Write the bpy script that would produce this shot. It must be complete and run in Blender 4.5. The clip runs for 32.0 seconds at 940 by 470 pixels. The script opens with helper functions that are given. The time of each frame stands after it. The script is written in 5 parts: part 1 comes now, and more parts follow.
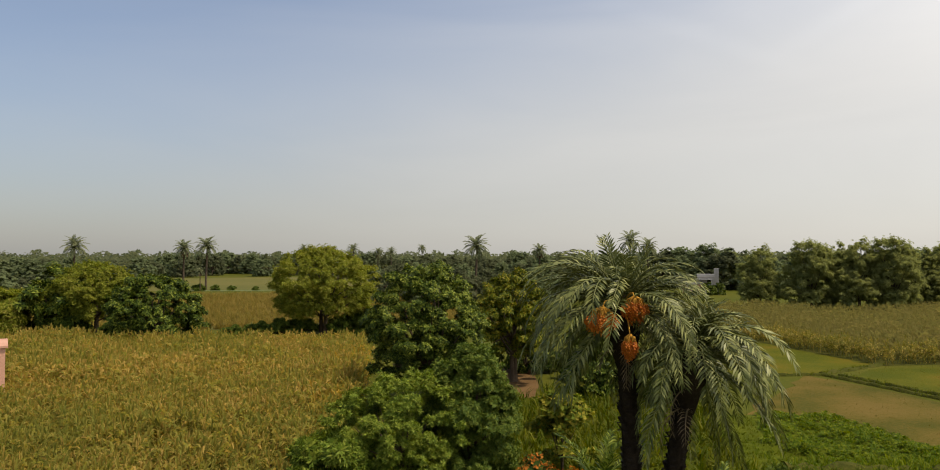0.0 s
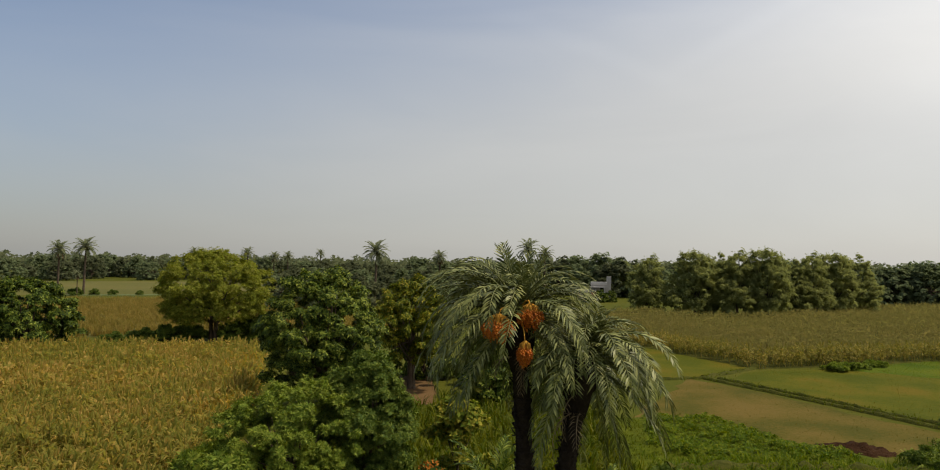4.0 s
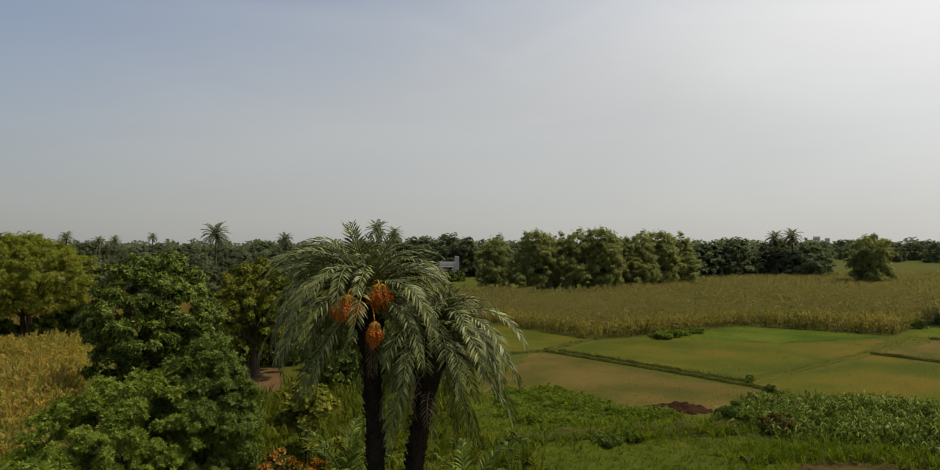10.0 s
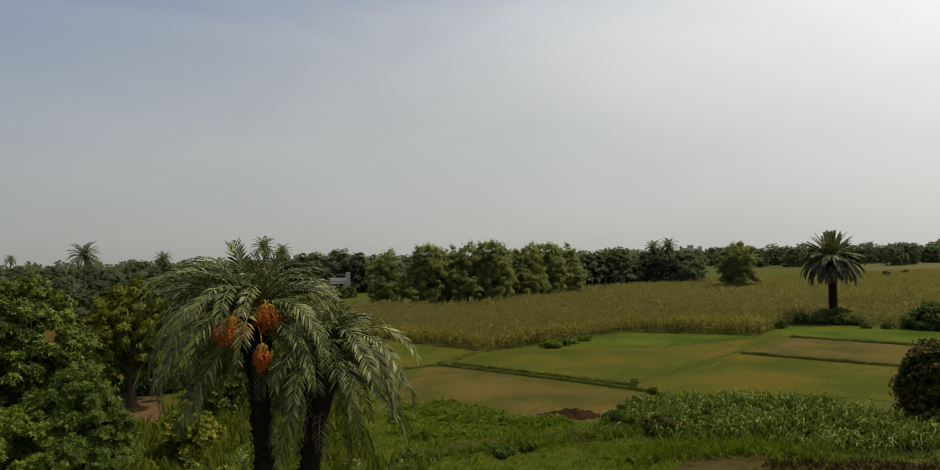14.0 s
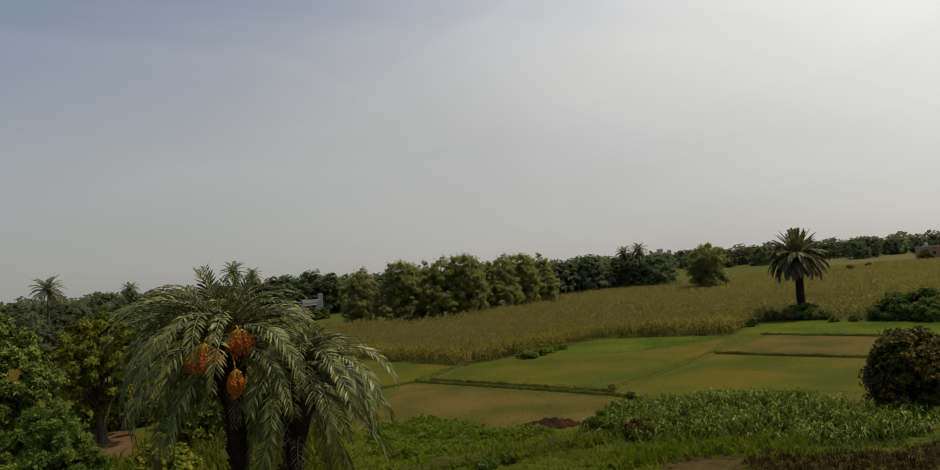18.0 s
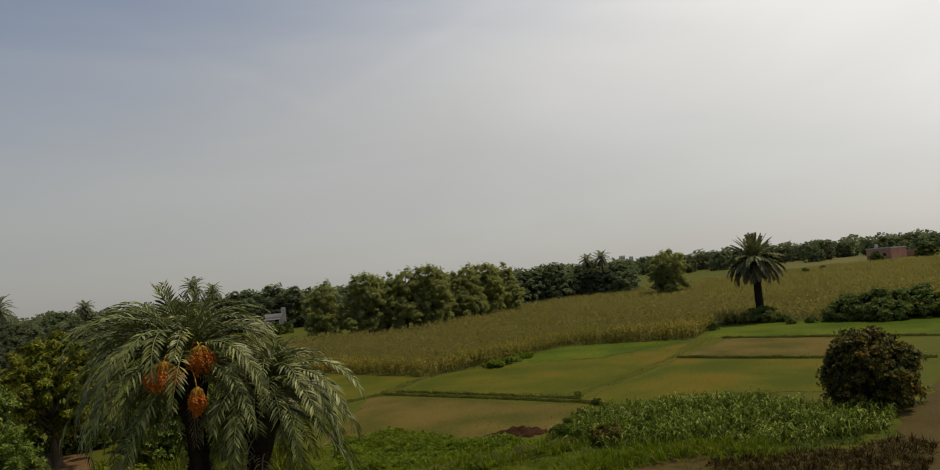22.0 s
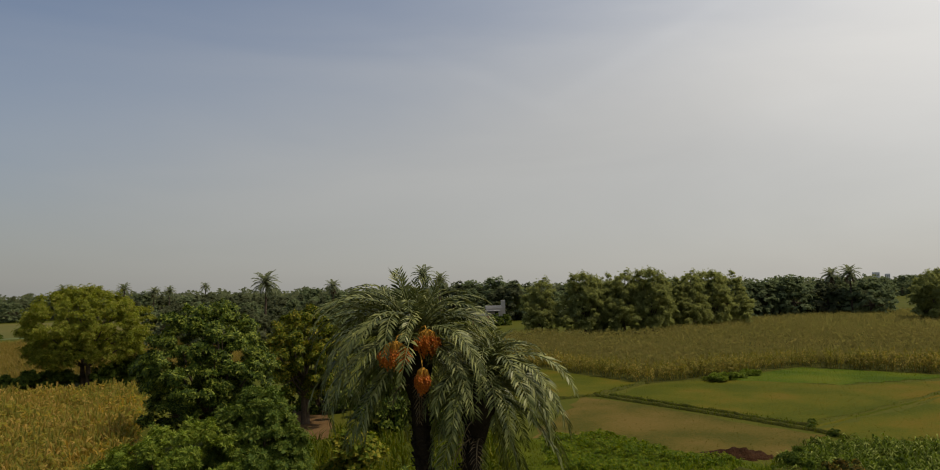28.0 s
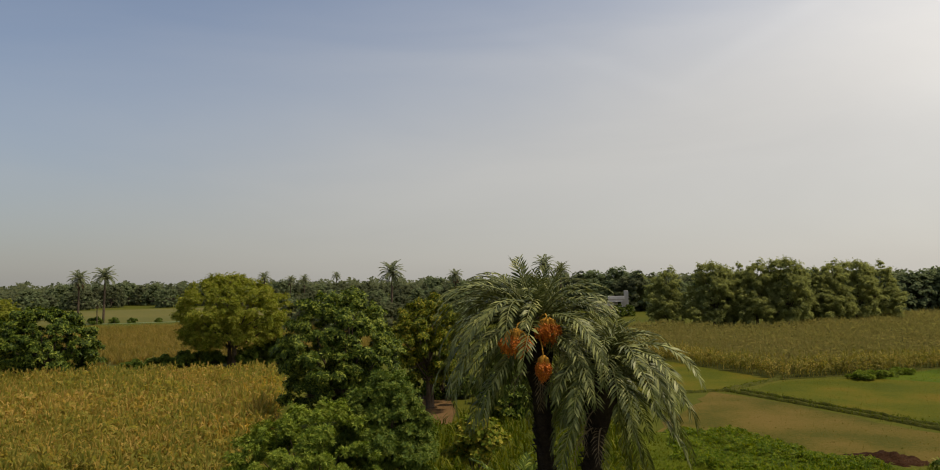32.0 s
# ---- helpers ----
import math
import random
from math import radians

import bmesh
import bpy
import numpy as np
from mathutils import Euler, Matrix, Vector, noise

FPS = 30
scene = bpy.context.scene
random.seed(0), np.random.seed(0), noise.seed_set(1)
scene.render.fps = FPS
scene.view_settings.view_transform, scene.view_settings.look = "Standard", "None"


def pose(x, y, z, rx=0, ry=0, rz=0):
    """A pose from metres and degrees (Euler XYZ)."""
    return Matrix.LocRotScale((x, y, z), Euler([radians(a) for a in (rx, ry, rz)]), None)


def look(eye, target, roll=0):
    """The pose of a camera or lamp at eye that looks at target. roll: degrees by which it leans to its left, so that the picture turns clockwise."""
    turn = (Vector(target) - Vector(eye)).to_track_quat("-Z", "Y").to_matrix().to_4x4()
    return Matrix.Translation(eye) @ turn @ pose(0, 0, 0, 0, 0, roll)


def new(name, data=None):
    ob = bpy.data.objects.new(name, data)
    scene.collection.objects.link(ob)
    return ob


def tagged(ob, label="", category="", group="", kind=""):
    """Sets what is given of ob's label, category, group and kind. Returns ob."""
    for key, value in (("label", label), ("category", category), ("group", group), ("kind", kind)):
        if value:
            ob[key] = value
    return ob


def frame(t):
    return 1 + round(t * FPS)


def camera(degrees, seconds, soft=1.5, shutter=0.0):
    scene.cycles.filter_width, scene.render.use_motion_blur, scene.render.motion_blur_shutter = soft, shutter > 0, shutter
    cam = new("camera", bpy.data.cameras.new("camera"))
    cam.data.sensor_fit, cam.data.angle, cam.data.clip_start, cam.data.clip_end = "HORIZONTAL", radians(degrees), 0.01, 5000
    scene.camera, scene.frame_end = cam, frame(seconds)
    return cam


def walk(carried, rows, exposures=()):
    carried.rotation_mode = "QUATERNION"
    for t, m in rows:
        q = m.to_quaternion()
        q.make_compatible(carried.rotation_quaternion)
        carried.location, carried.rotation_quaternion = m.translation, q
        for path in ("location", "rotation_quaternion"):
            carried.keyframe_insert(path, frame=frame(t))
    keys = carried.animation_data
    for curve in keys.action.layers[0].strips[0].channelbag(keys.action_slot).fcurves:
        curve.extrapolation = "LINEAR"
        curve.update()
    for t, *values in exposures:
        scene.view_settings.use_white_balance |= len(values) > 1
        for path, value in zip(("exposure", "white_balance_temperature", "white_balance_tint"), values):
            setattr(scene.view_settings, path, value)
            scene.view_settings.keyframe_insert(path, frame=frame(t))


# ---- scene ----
# the camera stands on a roof terrace and pans by hand
cam = camera(68.30, 32.0, soft=1.0)
ROWS = [
    (0.0, -0.131, -0.140, 8.521, -18.00, 1.56, 0.05),
    (0.5, -0.129, -0.141, 8.518, -18.96, 1.69, -0.20),
    (1.0, -0.124, -0.139, 8.521, -19.75, 1.72, -0.41),
    (1.5, -0.119, -0.139, 8.524, -20.53, 1.56, -0.22),
    (2.0, -0.114, -0.141, 8.516, -20.90, 1.64, -0.04),
    (2.5, -0.112, -0.141, 8.517, -21.91, 2.04, 0.04),
    (3.0, -0.102, -0.136, 8.523, -22.95, 2.32, -0.37),
    (3.5, -0.085, -0.123, 8.530, -24.72, 2.17, -0.61),
    (5.5, -0.027, -0.047, 8.526, -29.06, 2.30, -0.79),
    (6.0, -0.015, -0.030, 8.519, -30.24, 2.02, -0.82),
    (6.5, -0.012, -0.014, 8.510, -31.02, 2.03, -0.87),
    (7.0, -0.007, -0.001, 8.503, -31.96, 2.14, -0.83),
    (7.5, -0.003, 0.011, 8.499, -32.96, 1.89, -0.56),
    (8.0, 0.001, 0.020, 8.494, -34.02, 1.80, -0.23),
    (8.5, 0.008, 0.031, 8.491, -34.94, 1.24, -0.30),
    (9.0, 0.014, 0.041, 8.491, -36.51, 0.80, -0.25),
    (9.5, 0.021, 0.048, 8.488, -37.55, 0.71, -0.46),
    (10.0, 0.030, 0.054, 8.487, -38.63, 0.63, 0.11),
    (10.5, 0.033, 0.059, 8.485, -39.85, 0.53, 0.16),
    (11.0, 0.047, 0.061, 8.495, -41.71, 0.51, -0.03),
    (11.5, 0.049, 0.067, 8.495, -42.83, 0.90, 0.21),
    (12.0, 0.053, 0.067, 8.496, -43.85, 1.13, 0.30),
    (12.5, 0.057, 0.065, 8.494, -44.93, 1.03, 0.48),
    (13.0, 0.053, 0.066, 8.491, -45.98, 1.22, 0.55),
    (13.5, 0.054, 0.067, 8.503, -46.76, 1.70, 0.71),
    (14.0, 0.053, 0.065, 8.508, -47.59, 1.68, 1.39),
    (14.5, 0.050, 0.063, 8.508, -48.07, 1.81, 2.00),
    (16.5, 0.042, 0.045, 8.504, -48.81, 2.20, 3.16),
    (17.0, 0.036, 0.039, 8.495, -48.90, 2.47, 3.41),
    (17.5, 0.035, 0.034, 8.493, -49.54, 2.53, 3.83),
    (18.0, 0.031, 0.032, 8.499, -50.02, 2.73, 4.28),
    (18.5, 0.033, 0.030, 8.487, -50.60, 2.68, 4.53),
    (19.0, 0.040, 0.030, 8.484, -50.91, 2.56, 4.67),
    (19.5, 0.041, 0.034, 8.488, -51.32, 2.39, 4.74),
    (20.0, 0.041, 0.032, 8.487, -51.71, 2.69, 4.91),
    (20.5, 0.041, 0.030, 8.489, -52.34, 2.97, 4.99),
    (21.0, 0.039, 0.029, 8.492, -52.86, 3.06, 5.09),
    (21.5, 0.040, 0.029, 8.498, -53.04, 3.32, 5.38),
    (22.0, 0.024, 0.032, 8.496, -53.06, 3.31, 5.46),
    (22.5, 0.067, 0.021, 8.507, -52.50, 3.52, 5.74),
    (23.0, 0.052, 0.022, 8.510, -52.55, 3.20, 5.62),
    (23.5, 0.043, 0.018, 8.505, -52.33, 3.10, 5.45),
    (24.0, 0.037, 0.015, 8.504, -51.36, 3.16, 5.19),
    (24.5, 0.025, 0.015, 8.509, -49.80, 3.58, 4.72),
    (25.0, 0.019, 0.012, 8.510, -47.62, 3.88, 3.96),
    (25.5, 0.013, 0.011, 8.507, -45.99, 3.83, 3.54),
    (27.5, -0.026, 0.014, 8.497, -36.38, 3.82, 1.34),
    (28.0, -0.006, 0.019, 8.504, -34.96, 4.28, 1.27),
    (28.5, -0.013, 0.018, 8.497, -32.99, 4.15, 1.15),
    (29.0, -0.017, 0.014, 8.484, -31.50, 4.10, 1.05),
    (29.5, -0.021, 0.009, 8.476, -29.97, 3.63, 0.93),
    (30.0, -0.023, -0.000, 8.469, -28.60, 3.48, 0.57),
    (30.5, -0.029, -0.009, 8.468, -26.84, 3.38, 0.70),
    (31.0, -0.025, -0.021, 8.467, -26.35, 3.35, 0.56),
    (31.5, -0.022, -0.029, 8.466, -25.59, 3.10, 0.70),
    (32.0, -0.022, -0.036, 8.464, -24.97, 3.64, 0.97),
]
EXPOSURES = [(t, e, k, tint) for t, e, k, tint in ((0.0, 0.17, 6700, 12), (2.0, 0.12, 6650, 11), (3.0, 0.02, 6600, 11), (6.0, -0.11, 6500, 11), (9.0, -0.2, 6420, 11), (13.0, -0.33, 6380, 10), (15.0, -0.39, 6380, 10), (19.0, -0.5, 6520, 11), (23.0, -0.49, 6550, 11), (25.0, -0.52, 6550, 11), (28.0, -0.44, 6600, 11), (30.0, -0.37, 6700, 12), (31.0, -0.3, 6720, 12), (32.0, -0.14, 6750, 12))]
walk(cam, [(t, pose(x, y, z, 90 + pitch, 0, yaw) @ pose(0, 0, 0, 0, 0, -roll)) for t, x, y, z, yaw, pitch, roll in ROWS], EXPOSURES)
# ---- world and sun ----
SUN_BEARING, SUN_HEIGHT = 124.0, 62.0
world = bpy.data.worlds.new("hazy_sky")
world.use_nodes = True
scene.world = world
wn, wl = world.node_tree.nodes, world.node_tree.links
sky = wn.new("ShaderNodeTexSky")
sky.sky_type, sky.sun_disc = "NISHITA", False
sky.sun_elevation, sky.sun_rotation = radians(SUN_HEIGHT), radians(SUN_BEARING)
sky.altitude, sky.air_density, sky.dust_density, sky.ozone_density = 60, 1.0, 1.2, 3.0
# thin haze that scatters more light towards the sun, with faint high cloud
coord = wn.new("ShaderNodeTexCoord")
toward = wn.new("ShaderNodeVectorMath")
toward.operation = "DOT_PRODUCT"
_b, _e = radians(SUN_BEARING), radians(SUN_HEIGHT)
toward.inputs[1].default_value = (math.sin(_b) * math.cos(_e), math.cos(_b) * math.cos(_e), math.sin(_e))
wl.new(coord.outputs["Generated"], toward.inputs[0])
glow = wn.new("ShaderNodeMapRange")
for k, value in zip(("From Min", "From Max", "To Min", "To Max"), (-0.45, 0.75, 2.4, 8.3)):
    glow.inputs[k].default_value = value
wl.new(toward.outputs["Value"], glow.inputs["Value"])
stretch = wn.new("ShaderNodeMapping")
stretch.inputs["Scale"].default_value = (1.0, 1.6, 5.0)
stretch.inputs["Rotation"].default_value = (0.35, 0.2, 0.6)
wl.new(coord.outputs["Generated"], stretch.inputs["Vector"])
cirrus = wn.new("ShaderNodeTexNoise")
cirrus.inputs["Scale"].default_value, cirrus.inputs["Detail"].default_value, cirrus.inputs["Distortion"].default_value = 1.6, 5, 0.6
wl.new(stretch.outputs[0], cirrus.inputs["Vector"])
veil = wn.new("ShaderNodeMapRange")
for k, value in zip(("From Min", "From Max", "To Min", "To Max"), (0.35, 0.75, 0.975, 1.06)):
    veil.inputs[k].default_value = value
wl.new(cirrus.outputs[0], veil.inputs["Value"])
strength = wn.new("ShaderNodeMath")
strength.operation = "MULTIPLY"
near_sun = wn.new("ShaderNodeMapRange")
near_sun.interpolation_type = "SMOOTHSTEP"
for k, value in zip(("From Min", "From Max", "To Min", "To Max"), (0.25, 0.85, 0.0, 6.0)):
    near_sun.inputs[k].default_value = value
wl.new(toward.outputs["Value"], near_sun.inputs["Value"])
aureole = wn.new("ShaderNodeMath")
aureole.operation = "ADD"
wl.new(glow.outputs[0], aureole.inputs[0])
wl.new(near_sun.outputs[0], aureole.inputs[1])
wl.new(aureole.outputs[0], strength.inputs[0])
# two faint vapour trails, each a thin great-circle band: normal, middle, reach, brightness
trails = veil.outputs[0]
for normal, middle, reach, gain in (((-0.17, 0.4555, -0.8739), (0.5224, 0.7935, 0.312), 0.9721, 0.032), ((0.4939, -0.1383, -0.8585), (0.7287, 0.6045, 0.3219), 0.9818, 0.032)):
    across, along = wn.new("ShaderNodeVectorMath"), wn.new("ShaderNodeVectorMath")
    across.operation = along.operation = "DOT_PRODUCT"
    across.inputs[1].default_value, along.inputs[1].default_value = normal, middle
    away_from = wn.new("ShaderNodeMath")
    away_from.operation = "ABSOLUTE"
    band, fade, lit = wn.new("ShaderNodeMapRange"), wn.new("ShaderNodeMapRange"), wn.new("ShaderNodeMath")
    band.interpolation_type = fade.interpolation_type = "SMOOTHSTEP"
    lit.operation = "MULTIPLY_ADD"
    for node, values in ((band, (0.0, 0.02, gain, 0.0)), (fade, (reach, 1.0, 0.0, 1.0))):
        for k, value in zip(("From Min", "From Max", "To Min", "To Max"), values):
            node.inputs[k].default_value = value
    wl.new(coord.outputs["Generated"], across.inputs[0])
    wl.new(coord.outputs["Generated"], along.inputs[0])
    wl.new(across.outputs["Value"], away_from.inputs[0])
    wl.new(away_from.outputs[0], band.inputs["Value"])
    wl.new(along.outputs["Value"], fade.inputs["Value"])
    wl.new(band.outputs[0], lit.inputs[0])
    wl.new(fade.outputs[0], lit.inputs[1])
    wl.new(trails, lit.inputs[2])
    trails = lit.outputs[0]
wl.new(trails, strength.inputs[1])
tint = wn.new("ShaderNodeVectorMath")
tint.operation = "SCALE"
hue = wn.new("ShaderNodeMapRange")
for k, value in zip(("From Min", "From Max", "To Min", "To Max"), (-0.25, 0.45, 0.0, 1.0)):
    hue.inputs[k].default_value = value
wl.new(toward.outputs["Value"], hue.inputs["Value"])
warmth = wn.new("ShaderNodeMix")
warmth.data_type = "RGBA"
warmth.inputs["A"].default_value, warmth.inputs["B"].default_value = (0.985, 0.985, 0.93, 1), (1.0, 0.975, 0.905, 1)
wl.new(hue.outputs[0], warmth.inputs["Factor"])
wl.new(warmth.outputs["Result"], tint.inputs[0])
wl.new(strength.outputs[0], tint.inputs["Scale"])
# the haze is thickest along the horizon and towards the sun
upward = wn.new("ShaderNodeSeparateXYZ")
wl.new(coord.outputs["Generated"], upward.inputs[0])
depth = wn.new("ShaderNodeMapRange")
depth.interpolation_type = "SMOOTHSTEP"
rise = wn.new("ShaderNodeMath")
rise.operation = "MULTIPLY"
rise.inputs[1].default_value = 1.6
wl.new(upward.outputs["Z"], rise.inputs[0])
for k, value in zip(("From Min", "From Max", "To Min", "To Max"), (0.085, 0.535, 0.84, 0.14)):
    depth.inputs[k].default_value = value
away = wn.new("ShaderNodeMath")
away.operation = "MULTIPLY_ADD"
away.inputs[1].default_value = -0.6
wl.new(toward.outputs["Value"], away.inputs[0])
wisp = wn.new("ShaderNodeMath")
wisp.operation = "MULTIPLY_ADD"
wisp.inputs[1].default_value = -0.1
wl.new(cirrus.outputs[0], wisp.inputs[0])
wl.new(rise.outputs[0], wisp.inputs[2])
wl.new(wisp.outputs[0], away.inputs[2])
wl.new(away.outputs[0], depth.inputs["Value"])
haze = wn.new("ShaderNodeMix")
haze.data_type = "RGBA"
wl.new(depth.outputs[0], haze.inputs["Factor"])
wl.new(sky.outputs[0], haze.inputs["A"])
wl.new(tint.outputs[0], haze.inputs["B"])
wl.new(haze.outputs["Result"], wn["Background"].inputs[0])
wn["Background"].inputs[1].default_value = 0.118
sun_data = bpy.data.lights.new("sun", "SUN")
sun_data.energy, sun_data.angle, sun_data.color = 3.6, radians(1.2), (1.0, 0.89, 0.69)
sun = new("sun", sun_data)
b, e = radians(SUN_BEARING), radians(SUN_HEIGHT)
sun.matrix_world = look((60 * math.sin(b), 60 * math.cos(b), 80), (60 * math.sin(b) - math.sin(b) * math.cos(e), 60 * math.cos(b) - math.cos(b) * math.cos(e), 80 - math.sin(e)))


# ---- materials ----
def node_material(name, roughness=0.8, specular=0.3):
    mat = bpy.data.materials.new(name)
    mat.use_nodes = True
    n = mat.node_tree.nodes
    bsdf = n["Principled BSDF"]
    bsdf.inputs["Roughness"].default_value = roughness
    bsdf.inputs["Specular IOR Level"].default_value = specular
    return mat, n, mat.node_tree.links, bsdf


def ramp(n, colours):
    r = n.new("ShaderNodeValToRGB")
    el = r.color_ramp.elements
    while len(el) < len(colours):
        el.new(0.5)
    for i, (p, c) in enumerate(colours):
        el[i].position, el[i].color = p, (*c, 1)
    return r


def leaf_material(name, colours, roughness=0.5, through_light=0.25, patch=0.5, patch_amount=0.35, specular=0.35):
    """Foliage: every leaf has a tint of its own, in larger patches; some light passes through."""
    mat, n, l, bsdf = node_material(name, roughness, specular)
    geo, info, coord = n.new("ShaderNodeNewGeometry"), n.new("ShaderNodeObjectInfo"), n.new("ShaderNodeTexCoord")
    noi = n.new("ShaderNodeTexNoise")
    noi.inputs["Scale"].default_value, noi.inputs["Detail"].default_value = patch, 4
    l.new(coord.outputs["Object"], noi.inputs["Vector"])
    a = n.new("ShaderNodeMath")
    a.operation = "MULTIPLY_ADD"
    l.new(noi.outputs[0], a.inputs[0])
    a.inputs[1].default_value = 2 * patch_amount
    a.inputs[2].default_value = -patch_amount
    s = n.new("ShaderNodeMath")
    s.operation = "ADD"
    l.new(geo.outputs["Random Per Island"], s.inputs[0])
    l.new(a.outputs[0], s.inputs[1])
    s2 = n.new("ShaderNodeMath")
    s2.operation = "MULTIPLY_ADD"
    l.new(info.outputs["Random"], s2.inputs[0])
    s2.inputs[1].default_value = 0.16
    l.new(s.outputs[0], s2.inputs[2])
    r = ramp(n, colours)
    l.new(s2.outputs[0], r.inputs[0])
    l.new(r.outputs[0], bsdf.inputs["Base Color"])
    tr, mix, br = n.new("ShaderNodeBsdfTranslucent"), n.new("ShaderNodeMixShader"), n.new("ShaderNodeHueSaturation")
    br.inputs["Value"].default_value, br.inputs["Saturation"].default_value = 1.5, 1.1
    l.new(r.outputs[0], br.inputs["Color"])
    l.new(br.outputs[0], tr.inputs[0])
    mix.inputs[0].default_value = through_light
    l.new(bsdf.outputs[0], mix.inputs[1])
    l.new(tr.outputs[0], mix.inputs[2])
    l.new(mix.outputs[0], n["Material Output"].inputs[0])
    return mat


def rough_material(name, colours, fine=8.0, coarse=0.3, bump=0.4, roughness=0.9, distance=0.05, share=0.5):
    """Earth, bark, plaster: noise at two scales, with fine relief."""
    mat, n, l, bsdf = node_material(name, roughness, 0.06)
    coord, n1, n2 = n.new("ShaderNodeTexCoord"), n.new("ShaderNodeTexNoise"), n.new("ShaderNodeTexNoise")
    n1.inputs["Scale"].default_value, n1.inputs["Detail"].default_value, n1.inputs["Roughness"].default_value = fine, 6, 0.65
    n2.inputs["Scale"].default_value, n2.inputs["Detail"].default_value = coarse, 4
    m = n.new("ShaderNodeMix")
    m.data_type = "FLOAT"
    m.inputs[0].default_value = share
    for t in (n1, n2):
        l.new(coord.outputs["Object"], t.inputs["Vector"])
    l.new(n1.outputs[0], m.inputs[2])
    l.new(n2.outputs[0], m.inputs[3])
    r = ramp(n, colours)
    l.new(m.outputs[0], r.inputs[0])
    l.new(r.outputs[0], bsdf.inputs["Base Color"])
    bp = n.new("ShaderNodeBump")
    bp.inputs["Strength"].default_value, bp.inputs["Distance"].default_value = bump, distance
    l.new(n1.outputs[0], bp.inputs["Height"])
    l.new(bp.outputs[0], bsdf.inputs["Normal"])
    return mat


M_MANGO = leaf_material("mango_leaf", [(0, (0.0174, 0.0317, 0.00423)), (0.45, (0.0412, 0.0685, 0.00793)), (0.75, (0.0975, 0.133, 0.0154)), (1, (0.217, 0.247, 0.036))], 0.5, 0.16, 0.5, 0.4, 0.1)
# darker far foliage, with distance haze put into the base colour
M_FARDARK = leaf_material("hazed_dark_leaf", [(0, (0.105, 0.138, 0.0688)), (0.5, (0.143, 0.175, 0.085)), (1, (0.187, 0.212, 0.1))], 0.9, 0.4, 0.12, 0.4, 0.0)
M_HEDGE = leaf_material("hedge_leaf", [(0, (0.0577, 0.084, 0.021)), (0.5, (0.11, 0.145, 0.0315)), (1, (0.198, 0.224, 0.0525))], 0.65, 0.2, 0.5, 0.35, 0.06)
M_FLUSH = leaf_material("young_mango_leaf", [(0, (0.0388, 0.0601, 0.00527)), (0.4, (0.0826, 0.107, 0.00753)), (0.75, (0.174, 0.18, 0.0135)), (1, (0.292, 0.233, 0.0226))], 0.5, 0.22, 0.7, 0.45, 0.1)
M_BRIGHT = leaf_material("bright_bush_leaf", [(0, (0.0595, 0.0973, 0.0112)), (0.5, (0.124, 0.175, 0.0194)), (1, (0.228, 0.26, 0.0357))], 0.55, 0.25, 0.8, 0.45, 0.08)
M_FEATHER = leaf_material("feathery_leaf", [(0, (0.04, 0.0695, 0.012)), (0.5, (0.079, 0.12, 0.0179)), (1, (0.143, 0.174, 0.0268))], 0.55, 0.22, 0.8, 0.45, 0.08)
M_YELLOW = leaf_material("acacia_leaf", [(0, (0.0744, 0.101, 0.0128)), (0.4, (0.148, 0.175, 0.0189)), (0.8, (0.244, 0.249, 0.0318)), (1, (0.309, 0.281, 0.0556))], 0.65, 0.35, 0.35, 0.35, 0.08)
# olive leaves made paler than their own colour, to imitate haze
M_ROW = leaf_material("hazed_row_tree_leaf", [(0, (0.162, 0.181, 0.0653)), (0.5, (0.226, 0.245, 0.083)), (1, (0.303, 0.304, 0.109))], 0.85, 0.5, 0.3, 0.3, 0.0)
# far foliage, paled and greyed: aerial haze is painted into the leaf colour
M_FAR = leaf_material("hazed_leaf", [(0, (0.083, 0.0975, 0.0528)), (0.5, (0.107, 0.12, 0.0623)), (1, (0.132, 0.141, 0.0707))], 0.9, 0.5, 0.12, 0.3, 0.0)
M_DARKBUSH = leaf_material("russet_bush_leaf", [(0, (0.024, 0.032, 0.007)), (0.5, (0.06, 0.068, 0.014)), (0.78, (0.15, 0.125, 0.025)), (1, (0.33, 0.19, 0.036))], 0.6, 0.28, 0.45, 0.45, 0.1)
M_CROTON = leaf_material("orange_shrub_leaf", [(0.0, (0.03, 0.06, 0.012)), (0.55, (0.06, 0.09, 0.015)), (0.6, (0.28, 0.09, 0.013)), (1.0, (0.44, 0.17, 0.024))], 0.65, 0.25, 1.8, 0.5, 0.05)
M_YSHRUB = leaf_material("yellow_shrub_leaf", [(0.0, (0.05, 0.09, 0.012)), (0.5, (0.14, 0.17, 0.02)), (1.0, (0.3, 0.26, 0.035))], 0.65, 0.3, 1.5, 0.4, 0.05)
M_FROND = leaf_material("date_frond", [(0, (0.0333, 0.0435, 0.0112)), (0.45, (0.0883, 0.104, 0.0281)), (0.75, (0.156, 0.168, 0.0487)), (1, (0.234, 0.24, 0.0768))], 0.45, 0.07, 0.9, 0.4, 0.22)
M_FARFROND = leaf_material("distant_frond", [(0, (0.0775, 0.09, 0.0329)), (0.5, (0.131, 0.146, 0.0522)), (1, (0.217, 0.21, 0.082))], 0.55, 0.2, 0.5, 0.3, 0.2)
